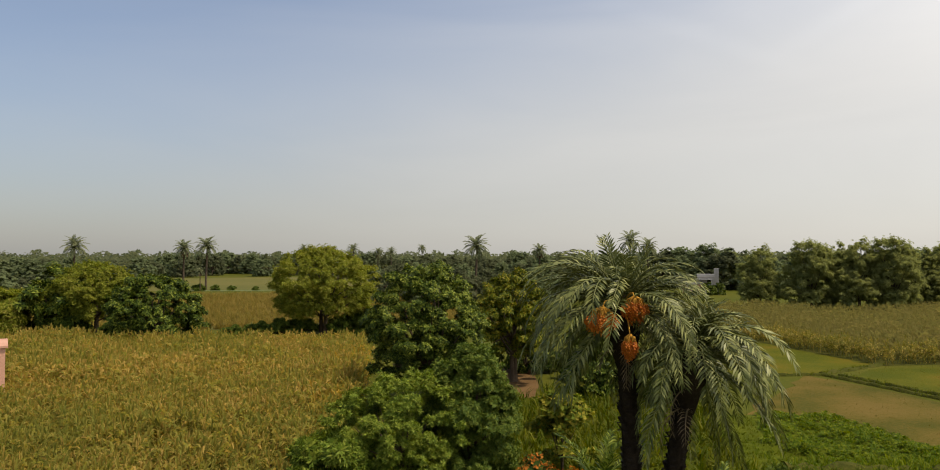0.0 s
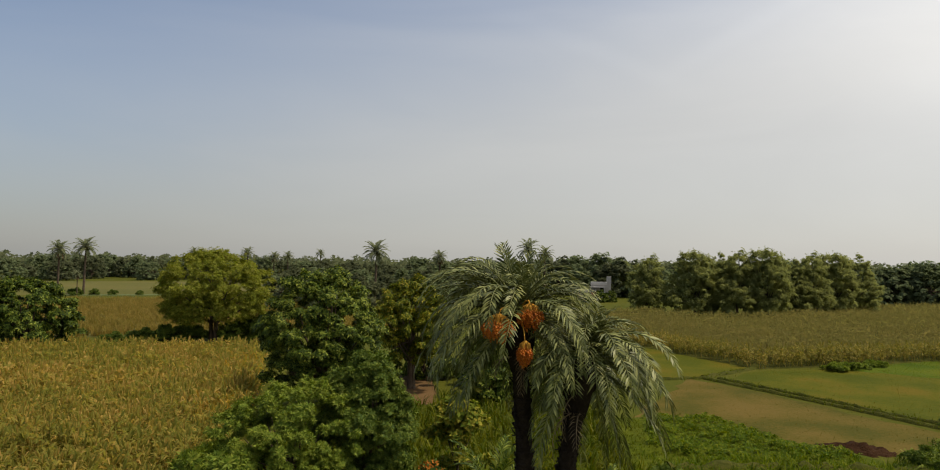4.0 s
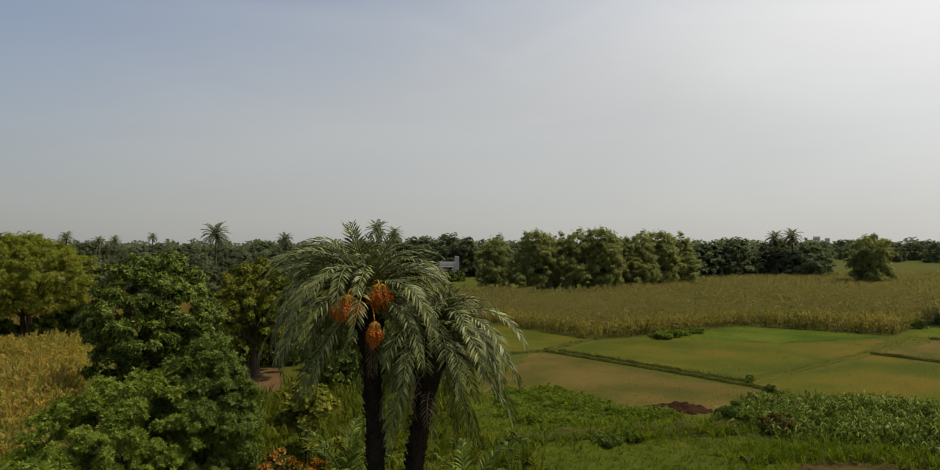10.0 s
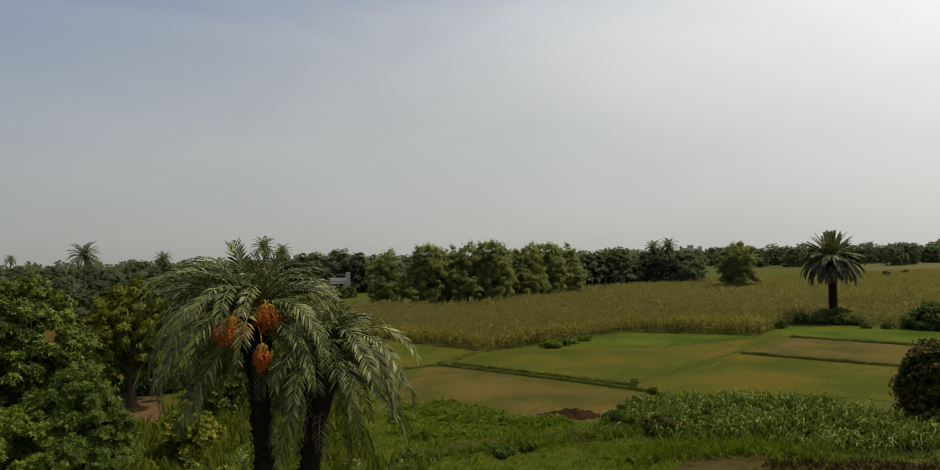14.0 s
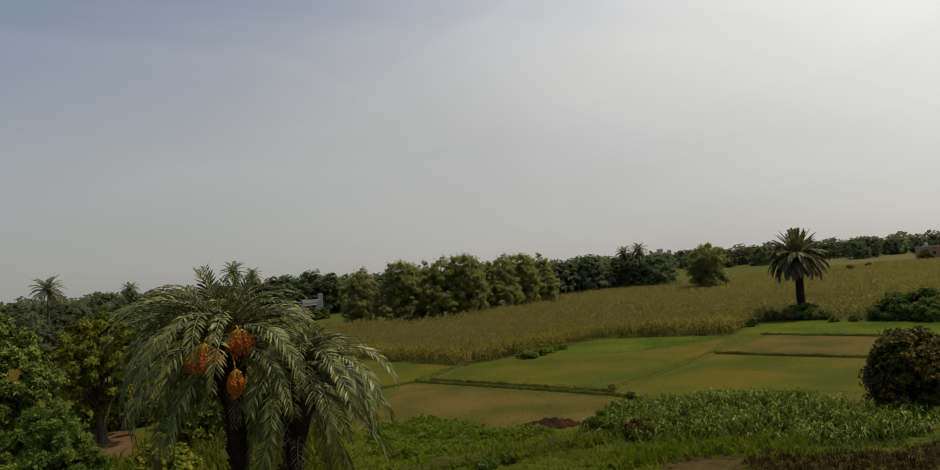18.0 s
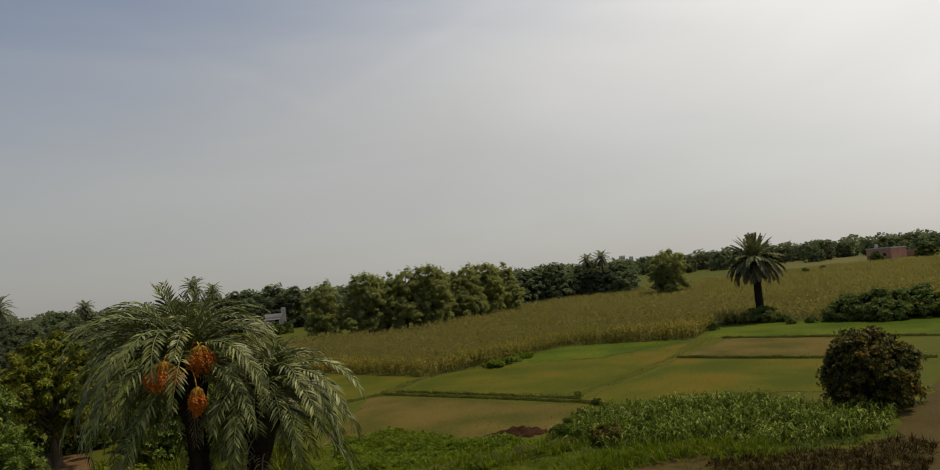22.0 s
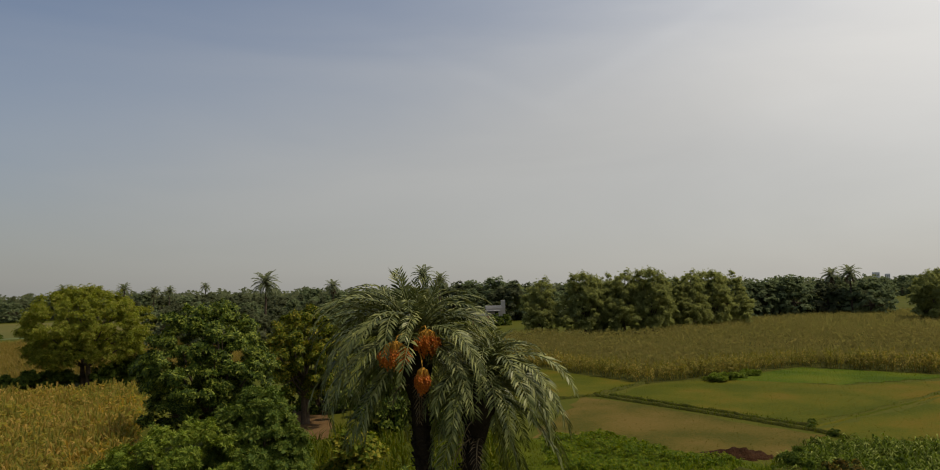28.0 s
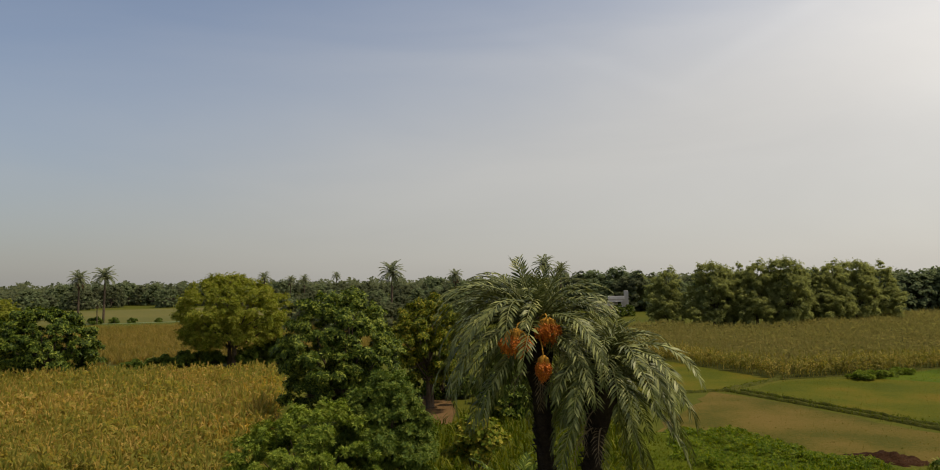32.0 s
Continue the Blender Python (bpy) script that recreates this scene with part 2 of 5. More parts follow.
# paler, greyer copy of the frond colour, with haze painted in
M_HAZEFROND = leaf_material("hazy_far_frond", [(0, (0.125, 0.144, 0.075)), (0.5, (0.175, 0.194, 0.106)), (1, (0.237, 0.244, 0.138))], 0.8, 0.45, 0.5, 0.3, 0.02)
M_WING = leaf_material("fading_frond", [(0, (0.0744, 0.072, 0.0336)), (0.5, (0.12, 0.108, 0.054)), (1, (0.18, 0.15, 0.078))], 0.65, 0.15, 0.6, 0.3, 0.15)
M_DEADFROND = leaf_material("dry_frond", [(0.0, (0.07, 0.05, 0.025)), (0.5, (0.13, 0.095, 0.05)), (1.0, (0.22, 0.16, 0.08))], 0.7, 0.1, 0.8, 0.2)
M_CROP = leaf_material("ripening_crop_leaf", [(0, (0.165, 0.171, 0.0355)), (0.35, (0.242, 0.226, 0.0466)), (0.68, (0.307, 0.255, 0.0577)), (0.92, (0.367, 0.253, 0.062)), (1, (0.449, 0.311, 0.0886))], 0.85, 0.5, 0.14, 0.6, 0.0)
M_CROP_GOLD = leaf_material("dry_golden_crop_leaf", [(0, (0.2, 0.18, 0.035)), (0.5, (0.34, 0.24, 0.045)), (1, (0.5, 0.32, 0.06))], 0.8, 0.4, 0.3, 0.4, 0.02)
M_CROP_R = leaf_material("sorghum_crop_leaf", [(0, (0.112, 0.125, 0.0208)), (0.4, (0.183, 0.168, 0.0305)), (0.75, (0.264, 0.217, 0.0448)), (1, (0.376, 0.277, 0.0721))], 0.7, 0.35, 0.1, 0.3, 0.08)
M_CROP_BROWN = leaf_material("seeding_crop_leaf", [(0, (0.162, 0.158, 0.0474)), (0.4, (0.185, 0.168, 0.0521)), (0.75, (0.204, 0.176, 0.0569)), (1, (0.222, 0.183, 0.0625))], 0.9, 0.5, 0.06, 0.4, 0.0)
M_STRIP = leaf_material("brown_strip_leaf", [(0, (0.17, 0.145, 0.036)), (0.4, (0.21, 0.165, 0.042)), (0.75, (0.245, 0.18, 0.05)), (1, (0.28, 0.2, 0.06))], 0.9, 0.5, 0.06, 0.4, 0.0)
M_FODDER = leaf_material("green_fodder_leaf", [(0, (0.022, 0.0388, 0.0024)), (0.45, (0.056, 0.0815, 0.0048)), (0.75, (0.105, 0.141, 0.0144)), (1, (0.25, 0.281, 0.068))], 0.65, 0.3, 0.5, 0.4, 0.05)
M_VEG = leaf_material("vegetable_leaf", [(0, (0.044, 0.0828, 0.00385)), (0.5, (0.0884, 0.131, 0.00554)), (1, (0.162, 0.184, 0.00936))], 0.65, 0.3, 0.6, 0.35, 0.08)
M_GRASS = leaf_material("meadow_grass", [(0, (0.0414, 0.0673, 0.00234)), (0.5, (0.0738, 0.0952, 0.0032)), (1, (0.128, 0.128, 0.00581))], 0.65, 0.3, 0.25, 0.35, 0.12)
M_STUBBLE = leaf_material("short_field_grass", [(0, (0.0416, 0.0481, 0.00283)), (0.5, (0.0748, 0.0686, 0.00494)), (1, (0.125, 0.0859, 0.00882))], 0.7, 0.3, 0.2, 0.4, 0.1)
M_DRY = leaf_material("dry_weeds", [(0, (0.0224, 0.015, 0.00454)), (0.6, (0.0479, 0.0308, 0.00906)), (1, (0.128, 0.102, 0.029))], 0.8, 0.1, 1.2, 0.3, 0.05)
M_BARK = rough_material("bark", [(0.25, (0.035, 0.026, 0.018)), (0.55, (0.10, 0.075, 0.05)), (0.8, (0.19, 0.15, 0.10))], 14, 1.5, 0.8)
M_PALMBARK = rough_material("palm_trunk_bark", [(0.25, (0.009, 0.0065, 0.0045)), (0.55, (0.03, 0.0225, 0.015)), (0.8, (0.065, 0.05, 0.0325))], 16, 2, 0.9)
M_DATE = leaf_material("orange_dates", [(0.0, (0.36, 0.08, 0.007)), (0.5, (0.55, 0.14, 0.01)), (1.0, (0.66, 0.21, 0.015))], 0.45, 0.05, 3.0, 0.2)
M_STALK = rough_material("date_stalk", [(0.3, (0.40, 0.20, 0.03)), (0.7, (0.55, 0.30, 0.05))], 20, 3, 0.2)
M_GROUND = rough_material("grassy_ground", [(0.25, (0.0382, 0.0432, 0.0063)), (0.45, (0.0638, 0.072, 0.0072)), (0.6, (0.085, 0.0828, 0.0099)), (0.8, (0.136, 0.0936, 0.0203))], 3.0, 0.08, 0.25, 0.95, 0.03)
M_MEADOW = rough_material("meadow_soil", [(0.25, (0.0375, 0.0486, 0.00309)), (0.5, (0.0623, 0.0789, 0.00402)), (0.75, (0.0911, 0.0972, 0.00619))], 4.0, 0.25, 0.7, 0.95, 0.12)
M_SOIL = rough_material("field_soil", [(0.3, (0.045, 0.04, 0.014)), (0.6, (0.075, 0.062, 0.022)), (0.8, (0.11, 0.085, 0.032))], 6.0, 0.3, 0.4, 0.95, 0.04)
M_PLOT_BROWN = rough_material("mown_plot_soil", [(0.41, (0.0616, 0.0594, 0.00808)), (0.5, (0.094, 0.0743, 0.0128)), (0.6, (0.122, 0.0857, 0.0194))], 5.0, 0.22, 0.5, 0.95, 0.05, 0.68)
M_PLOT_GREEN = rough_material("grazed_plot", [(0.41, (0.0552, 0.0654, 0.00362)), (0.5, (0.0802, 0.0817, 0.00484)), (0.6, (0.116, 0.0857, 0.008))], 5.0, 0.15, 0.5, 0.95, 0.05, 0.68)
M_PLOT_LUSH = rough_material("lush_plot", [(0.41, (0.0451, 0.0731, 0.00356)), (0.5, (0.0645, 0.0929, 0.00475)), (0.6, (0.0914, 0.105, 0.00633))], 5.0, 0.2, 0.5, 0.95, 0.05, 0.68)
M_FARFIELD = rough_material("far_pasture_grass", [(0.3, (0.075, 0.08, 0.02)), (0.5, (0.105, 0.1, 0.026)), (0.7, (0.14, 0.115, 0.036))], 0.6, 0.03, 0.2, 0.95, 0.05)
M_EARTH = rough_material("dark_dug_earth", [(0.3, (0.0192, 0.00858, 0.00365)), (0.55, (0.041, 0.0188, 0.00795)), (0.8, (0.0764, 0.0403, 0.0166))], 7.0, 1.0, 1.0, 0.95, 0.12)
M_PATH = rough_material("bare_dirt", [(0.3, (0.052, 0.036, 0.012)), (0.5, (0.07, 0.05, 0.016)), (0.62, (0.075, 0.062, 0.014)), (0.8, (0.095, 0.066, 0.022))], 5.0, 0.5, 0.7, 0.95, 0.06)
M_BARE = rough_material("bare_orchard_soil", [(0.3, (0.0893, 0.0507, 0.0197)), (0.6, (0.142, 0.0845, 0.0351)), (0.8, (0.179, 0.112, 0.0482))], 6.0, 0.5, 0.5, 0.95, 0.05)
M_BUND = rough_material("bund_soil", [(0.28, (0.0338, 0.0396, 0.00778)), (0.5, (0.0578, 0.0616, 0.0104)), (0.75, (0.0963, 0.0791, 0.0194))], 6.0, 0.5, 0.8, 0.95, 0.1)
M_PINK = rough_material("pink_plaster", [(0.3, (0.46, 0.25, 0.17)), (0.6, (0.56, 0.32, 0.23)), (0.8, (0.62, 0.38, 0.29))], 9.0, 0.7, 0.25)
M_CONCRETE = rough_material("pale_concrete", [(0.3, (0.266, 0.252, 0.231)), (0.7, (0.385, 0.371, 0.343))], 10.0, 0.8, 0.3)
M_WHITEWASH = rough_material("weathered_whitewash", [(0.3, (0.315, 0.3, 0.277)), (0.7, (0.495, 0.473, 0.435))], 5.0, 0.5, 0.3)
M_PALE = rough_material("pale_plaster", [(0.3, (0.66, 0.64, 0.6)), (0.7, (0.82, 0.8, 0.76))], 5.0, 0.5, 0.2)
M_BRICK = rough_material("red_brick_wall", [(0.3, (0.3, 0.155, 0.104)), (0.7, (0.495, 0.264, 0.176))], 6.0, 0.4, 0.4)
# near-black colour that stands for the unlit inside of a doorway or window
M_DARKGAP = rough_material("indoor_shade_panel", [(0.3, (0.015, 0.013, 0.012)), (0.7, (0.03, 0.027, 0.024))], 6.0, 0.4, 0.2)
M_WATER, _n, _l, _b = node_material("channel_water", 0.8, 0.05)
_b.inputs["Base Color"].default_value = (0.12, 0.15, 0.055, 1)


# ---- mesh tools ----
def quick_mesh(name, verts, faces, mats, index=None, smooth=False):
    """A mesh from arrays; faces all have the same number of corners."""
    verts, faces = np.asarray(verts, np.float32), np.asarray(faces, np.int32)
    me = bpy.data.meshes.new(name)
    me.vertices.add(len(verts))
    me.vertices.foreach_set("co", verts.ravel())
    k = faces.shape[1]
    me.loops.add(faces.size)
    me.loops.foreach_set("vertex_index", faces.ravel())
    me.polygons.add(len(faces))
    me.polygons.foreach_set("loop_start", np.arange(0, faces.size, k, dtype=np.int32))
    if index is not None:
        me.polygons.foreach_set("material_index", np.asarray(index, np.int32))
    if smooth:
        me.polygons.foreach_set("use_smooth", np.ones(len(faces), bool))
    for m in mats if isinstance(mats, (list, tuple)) else [mats]:
        me.materials.append(m)
    me.update(calc_edges=True)
    return me


def scatter(tv, tf, mats3, places):
    """Copies of a template (verts, faces) under N matrices at N places, as arrays."""
    n = len(places)
    v = np.einsum("nij,vj->nvi", mats3, tv) + places[:, None, :]
    f = tf[None] + (np.arange(n) * len(tv))[:, None, None]
    return v.reshape(-1, 3), f.reshape(-1, tf.shape[1])


def merge(chunks):
    vs, fs, o = [], [], 0
    for v, f in chunks:
        vs.append(v)
        fs.append(np.asarray(f) + o)
        o += len(v)
    return np.concatenate(vs), np.concatenate(fs)


def frames_from(normals, rng):
    """Orthonormal frames with z along the normals and a random spin."""
    z = normals / np.linalg.norm(normals, axis=1, keepdims=True)
    r = rng.normal(size=z.shape)
    x = np.cross(r, z)
    x /= np.linalg.norm(x, axis=1, keepdims=True)
    return np.stack([x, np.cross(z, x), z], -1)


def spins(n, rng, lean=0.1):
    z = np.stack([rng.normal(0, lean, n), rng.normal(0, lean, n), np.ones(n)], -1)
    return frames_from(z, rng)


def thing(name, at, label, category, group="", kind="", turn=0.0, scale=1.0):
    ob = new(name)
    ob.empty_display_size = 0.2
    ob.location, ob.rotation_euler, ob.scale = at, (0, 0, turn), (scale, scale, scale)
    return tagged(ob, label, category, group, kind)


def part(name, me, parent, label=""):
    ob = new(name, me)
    ob.parent = parent
    return tagged(ob, label) if label else ob


def mesh_from_bm(name, bm, mats, smooth=False):
    me = bpy.data.meshes.new(name)
    bm.normal_update()
    bm.to_mesh(me)
    bm.free()
    for m in mats if isinstance(mats, (list, tuple)) else [mats]:
        me.materials.append(m)
    if smooth:
        me.polygons.foreach_set("use_smooth", np.ones(len(me.polygons), bool))
    return me


def tube(points, radii, sides=7, wobble=0.0, rng=None):
    """A tapered tube along points, as arrays of quads."""
    p = np.asarray(points, float)
    t = np.gradient(p, axis=0)
    t /= np.linalg.norm(t, axis=1, keepdims=True) + 1e-9
    ref = np.eye(3)[np.argmin(abs(t).max(axis=0))] + np.array([0.013, 0.021, 0.017])
    x = np.cross(t, ref)
    x /= np.linalg.norm(x, axis=1, keepdims=True)
    y = np.cross(t, x)
    a = np.arange(sides) * 2 * np.pi / sides
    r = np.asarray(radii, float)[:, None] * np.ones(sides)
    if wobble and rng is not None:
        r = r * (1 + rng.uniform(-wobble, wobble, r.shape))
    v = p[:, None] + r[..., None] * (np.cos(a)[None, :, None] * x[:, None] + np.sin(a)[None, :, None] * y[:, None])
    f = [(i * sides + j, i * sides + (j + 1) % sides, (i + 1) * sides + (j + 1) % sides, (i + 1) * sides + j) for i in range(len(p) - 1) for j in range(sides)]
    return v.reshape(-1, 3), np.array(f)


def box_bm(bm, cx, cy, cz, sx, sy, sz, index=0):
    made = bmesh.ops.create_cube(bm, size=1.0, matrix=Matrix.Translation((cx, cy, cz)) @ Matrix.Diagonal((sx, sy, sz, 1)))
    for f in {f for v in made["verts"] for f in v.link_faces}:
        f.material_index = index


def spot(bearing, distance, z=0.0):
    a = radians(bearing)
    return (distance * math.sin(a), distance * math.cos(a), z)


# ---- leaf templates ----
def leaf_clump(n, length, width, rise, rng, droop=0.25):
    """n pointed leaves that radiate from one twig end."""
    vs, fs = [], []
    for i in range(n):
        a = 2 * math.pi * (i + rng.uniform(-0.3, 0.3)) / n
        up = rise * rng.uniform(0.2, 1.2)
        d = np.array([math.cos(a), math.sin(a), up])
        d /= np.linalg.norm(d)
        side = np.array([-math.sin(a), math.cos(a), rng.uniform(-0.3, 0.3)])
        le = length * rng.uniform(0.7, 1.15)
        b = d * le * 0.08
        m = d * le * 0.5
        tip = d * le + np.array([0, 0, -droop * le])
        vs += [b, m + side * width / 2, tip, m - side * width / 2]
        fs.append((4 * i, 4 * i + 1, 4 * i + 2, 4 * i + 3))
    return np.array(vs), np.array(fs)


def crown(lobes, count, clump, size, rng, up=0.35, puffs=90, puff=0.5, stir=0.35, spike=0.8, squash=0.62):
    """Leaf clumps on many small sprays that stand out from a group of lobes (x, y, z, rx, ry, rz), with hollows between."""
    lobes = np.asarray(lobes, float)
    area = (lobes[:, 3] * lobes[:, 4] * lobes[:, 5]) ** (2 / 3)
    which = rng.choice(len(lobes), puffs * 4, p=area / area.sum())
    d = rng.normal(size=(len(which), 3))
    d[:, 2] += 0.15
    d /= np.linalg.norm(d, axis=1, keepdims=True)
    c = lobes[which, :3] + d * lobes[which, 3:] * rng.uniform(0.62, 1.14, len(which))[:, None]
    inside = np.zeros(len(c), bool)
    for k, lo in enumerate(lobes):
        inside |= ((((c - lo[:3]) / lo[3:]) ** 2).sum(1) < 0.6) & (which != k)
    keep = ~inside & (c[:, 2] > 0.15)
    c, d = c[keep][:puffs], d[keep][:puffs]
    r = puff * rng.uniform(0.55, 1.35, len(c))
    pick = rng.choice(len(c), count, p=r ** 2 / (r ** 2).sum())
    q = rng.normal(size=(count, 3))
    q[:, 2] = np.where(q[:, 2] < -0.4, -q[:, 2], q[:, 2])
    q /= np.linalg.norm(q, axis=1, keepdims=True)
    p = c[pick] + q * r[pick][:, None] * np.array([1.0, 1.0, squash]) * rng.uniform(0.55, 1.1, count)[:, None]
    p += d[pick] * (rng.random(count) ** 6 * puff * spike)[:, None]
    p[:, 2] = np.maximum(p[:, 2], 0.05)
    m = frames_from(q + 0.5 * d[pick] + np.array([0, 0, up]) + rng.normal(0, stir, q.shape), rng)
    s = size * rng.uniform(0.65, 1.3, count)
    return scatter(clump[0], clump[1], m * s[:, None, None], p)


def dome_lobes(rng, width, height, base, n, flat=0.75, spread=0.62):
    """Lobes that fill a rounded crown from base to height."""
    out = []
    for i in range(n):
        a = 2.4 * i + rng.uniform(-0.4, 0.4)
        k = math.sqrt((i + 0.5) / n)
        r = width / 2 * k * spread
        zt = base + (height - base) * (0.35 + 0.45 * (1 - k * k) * rng.uniform(0.8, 1.1))
        q = width / 2 * rng.uniform(0.36, 0.52)
        out.append((r * math.cos(a), r * math.sin(a), min(zt, height - q * flat), q, q, q * flat * rng.uniform(0.85, 1.15)))
    for i in range(max(3, n // 3)):
        a = 2 * math.pi * i / max(3, n // 3) + rng.uniform(-0.4, 0.4)
        q = width / 2 * rng.uniform(0.3, 0.42)
        out.append((width / 2 * 0.62 * math.cos(a), width / 2 * 0.62 * math.sin(a), base + q * 0.7, q, q, q * 0.8))
    return out


def ground_lobes(seed, width, height, n):
    """Lobes that sit on the ground side by side, as in a dense bush."""
    rng, out = np.random.default_rng(seed), []
    for i in range(n):
        a, k = 2.4 * i + rng.uniform(-0.4, 0.4), math.sqrt((i + 0.3) / n)
        q = width / 2 * rng.uniform(0.3, 0.46)
        hz = height * rng.uniform(0.7, 1.0) * (1 - 0.35 * k * k)
        out.append((width / 2 * 0.7 * k * math.cos(a), width / 2 * 0.7 * k * math.sin(a), hz * 0.45, q, q, hz * 0.55))
    return out


def limbs(rng, height, base, lobes, girth, stems=1):
    chunks = []
    for s in range(stems):
        off = np.array([rng.uniform(-0.5, 0.5) * girth * 3 * (stems > 1), rng.uniform(-0.5, 0.5) * girth * 3 * (stems > 1), 0])
        top = base + (height - base) * 0.35
        pts = [off + np.array([rng.normal(0, girth * 0.35) * k, rng.normal(0, girth * 0.35) * k, top * k]) for k in np.linspace(0, 1, 6)]
        pts[0][2] = -0.15
        chunks.append(tube(pts, girth * np.array([1.35, 1.0, 0.9, 0.8, 0.7, 0.5]), 8, 0.1, rng))
        for j, lo in enumerate(lobes):
            if j % stems != s:
                continue
            k = rng.uniform(0.45, 0.9)
            st = pts[int(k * 5)]
            en = np.array(lo[:3])
            mid = (st + en) / 2 + np.array([0, 0, -0.06 * np.linalg.norm(en - st)]) + rng.normal(0, 0.05 * height / 5, 3)
            chunks.append(tube([st, (st + mid) / 2 + rng.normal(0, 0.03, 3), mid, (mid + en) / 2, en], girth * np.array([0.5, 0.42, 0.34, 0.24, 0.1]), 5, 0.1, rng))
    return merge(chunks)


def tree_meshes(seed, width, height, base, n_lobes, clumps, clump, size, leaf, girth, stems=1, flat=0.75, spread=0.62, lobes=None, up=0.35, puffs=None, puff=None, stir=0.35, spike=0.8, squash=0.62):
    rng = np.random.default_rng(seed)
    lobes = lobes or dome_lobes(rng, width, height, base, n_lobes, flat, spread)
    tv, tf = limbs(rng, height, base, lobes, girth, stems)
    cv, cf = crown(lobes, clumps, clump, size, rng, up, puffs or max(30, clumps // 45), puff or 0.105 * (width + height) / 2, stir, spike, squash)
    return quick_mesh("trunk", tv, tf, M_BARK, smooth=True), quick_mesh("crown", cv, cf, leaf)


def plant_tree(name, meshes, at, label, category="tree", group="", turn=0.0, scale=1.0):
    ob = thing(name, at, label, category, group, "", turn, scale)
    part("trunk", meshes[0], ob)
    part("crown", meshes[1], ob)
    return ob


_r = np.random.default_rng(5)
CL_MANGO = leaf_clump(7, 1.0, 0.30, 0.5, _r, 0.35)
CL_ROUND = leaf_clump(7, 1.0, 0.55, 0.6, _r, 0.1)
CL_FINE = leaf_clump(9, 1.0, 0.24, 0.8, _r, 0.15)
CL_FAR = leaf_clump(5, 1.0, 0.75, 0.2, _r, 0.12)


# ---- palms ----
def frond_arrays(length, start, droop, pairs, leaflet, rng, width=0.035, hang=0.15, rachis=0.028, bend=1.08, lift=0.32):
    """A feather leaf that leaves the heart along +x at the angle start and bends down."""
    s = np.linspace(0, 1, 15)
    ang = np.radians(start) - np.radians(droop) * s ** bend
    step = length / 14
    x = np.concatenate([[0], np.cumsum(np.cos(ang[:-1]) * step)])
    z = np.concatenate([[0], np.cumsum(np.sin(ang[:-1]) * step)])
    pts = np.stack([x, 0.05 * length * np.sin(3 * s) * rng.uniform(-1, 1), z], -1)
    chunks = [tube(pts, rachis * (1.15 - s), 4)]
    vs, fs = [], []
    for i in range(pairs):
        for side in (-1, 1):
            if rng.random() < 0.03:
                continue
            u = 0.10 + 0.89 * (i + 0.3 * (side > 0)) / pairs + rng.uniform(-0.006, 0.006)
            u = min(u, 0.995)
            p = np.array([np.interp(u, s, pts[:, k]) for k in range(3)])
            a = np.interp(u, s, ang)
            t = np.array([math.cos(a), 0, math.sin(a)])
            nrm = np.array([-math.sin(a), 0, math.cos(a)])
            le = leaflet * (0.45 + 0.75 * math.sin(math.pi * min(1, u * 0.85 + 0.12))) * rng.uniform(0.8, 1.12)
            fwd = 0.65 + 0.75 * u ** 2 + rng.uniform(-0.12, 0.12)
            d = t * fwd + np.array([0, side, 0]) * 0.9 + nrm * (lift + rng.uniform(-0.15, 0.15))
            d /= np.linalg.norm(d)
            mid = p + d * le * 0.5
            tip = p + d * le + np.array([0, 0, -hang * le * rng.uniform(0.6, 1.4)])
            w = width * (0.8 if u > 0.85 else 1.0)
            wd = np.cross(d, nrm)
            wd = wd / np.linalg.norm(wd) * w / 2 + nrm * rng.uniform(-0.3, 0.3) * w
            k = len(vs)
            vs += [p, mid + wd, tip, mid - wd]
            fs.append((k, k + 1, k + 2, k + 3))
    chunks.append((np.array(vs), np.array(fs)))
    return merge(chunks)


def palm_trunk(height, lean, radius, rng, boots=True):
    """A palm's stem with the stubs of old leaves round it."""
    k = np.linspace(0, 1, 9)
    pts = np.stack([lean[0] * k ** 1.3, lean[1] * k ** 1.3, height * k - 0.1 * (k == 0)], -1)
    chunks = [tube(pts, radius * (1.15 - 0.25 * k), 10, 0.08, rng)]
    if boots:
        rows = int(height / 0.17)
        for i in range(rows):
            h = (i + 0.5) / rows
            c = np.array([lean[0] * h ** 1.3, lean[1] * h ** 1.3, height * h])
            for j in range(6):
                a = 2 * math.pi * j / 6 + i * 0.9 + rng.uniform(-0.1, 0.1)
                o, sd = np.array([math.cos(a), math.sin(a), 0]), np.array([-math.sin(a), math.cos(a), 0])
                r0, r1 = radius * 0.85, radius * 1.25 + rng.uniform(0, 0.05)
                up = rng.uniform(0.10, 0.2)
                q = [c + o * r0 - sd * 0.09, c + o * r0 + sd * 0.09, c + o * r1 + sd * 0.05 + np.array([0, 0, up]), c + o * r1 - sd * 0.05 + np.array([0, 0, up]),
                     c + o * r0 * 0.95 - sd * 0.07 + np.array([0, 0, up]), c + o * r0 * 0.95 + sd * 0.07 + np.array([0, 0, up])]
                chunks.append((np.array(q), np.array([(0, 1, 2, 3), (3, 2, 5, 4), (0, 3, 4, 4), (1, 5, 5, 2)])[:2]))
    return merge(chunks)


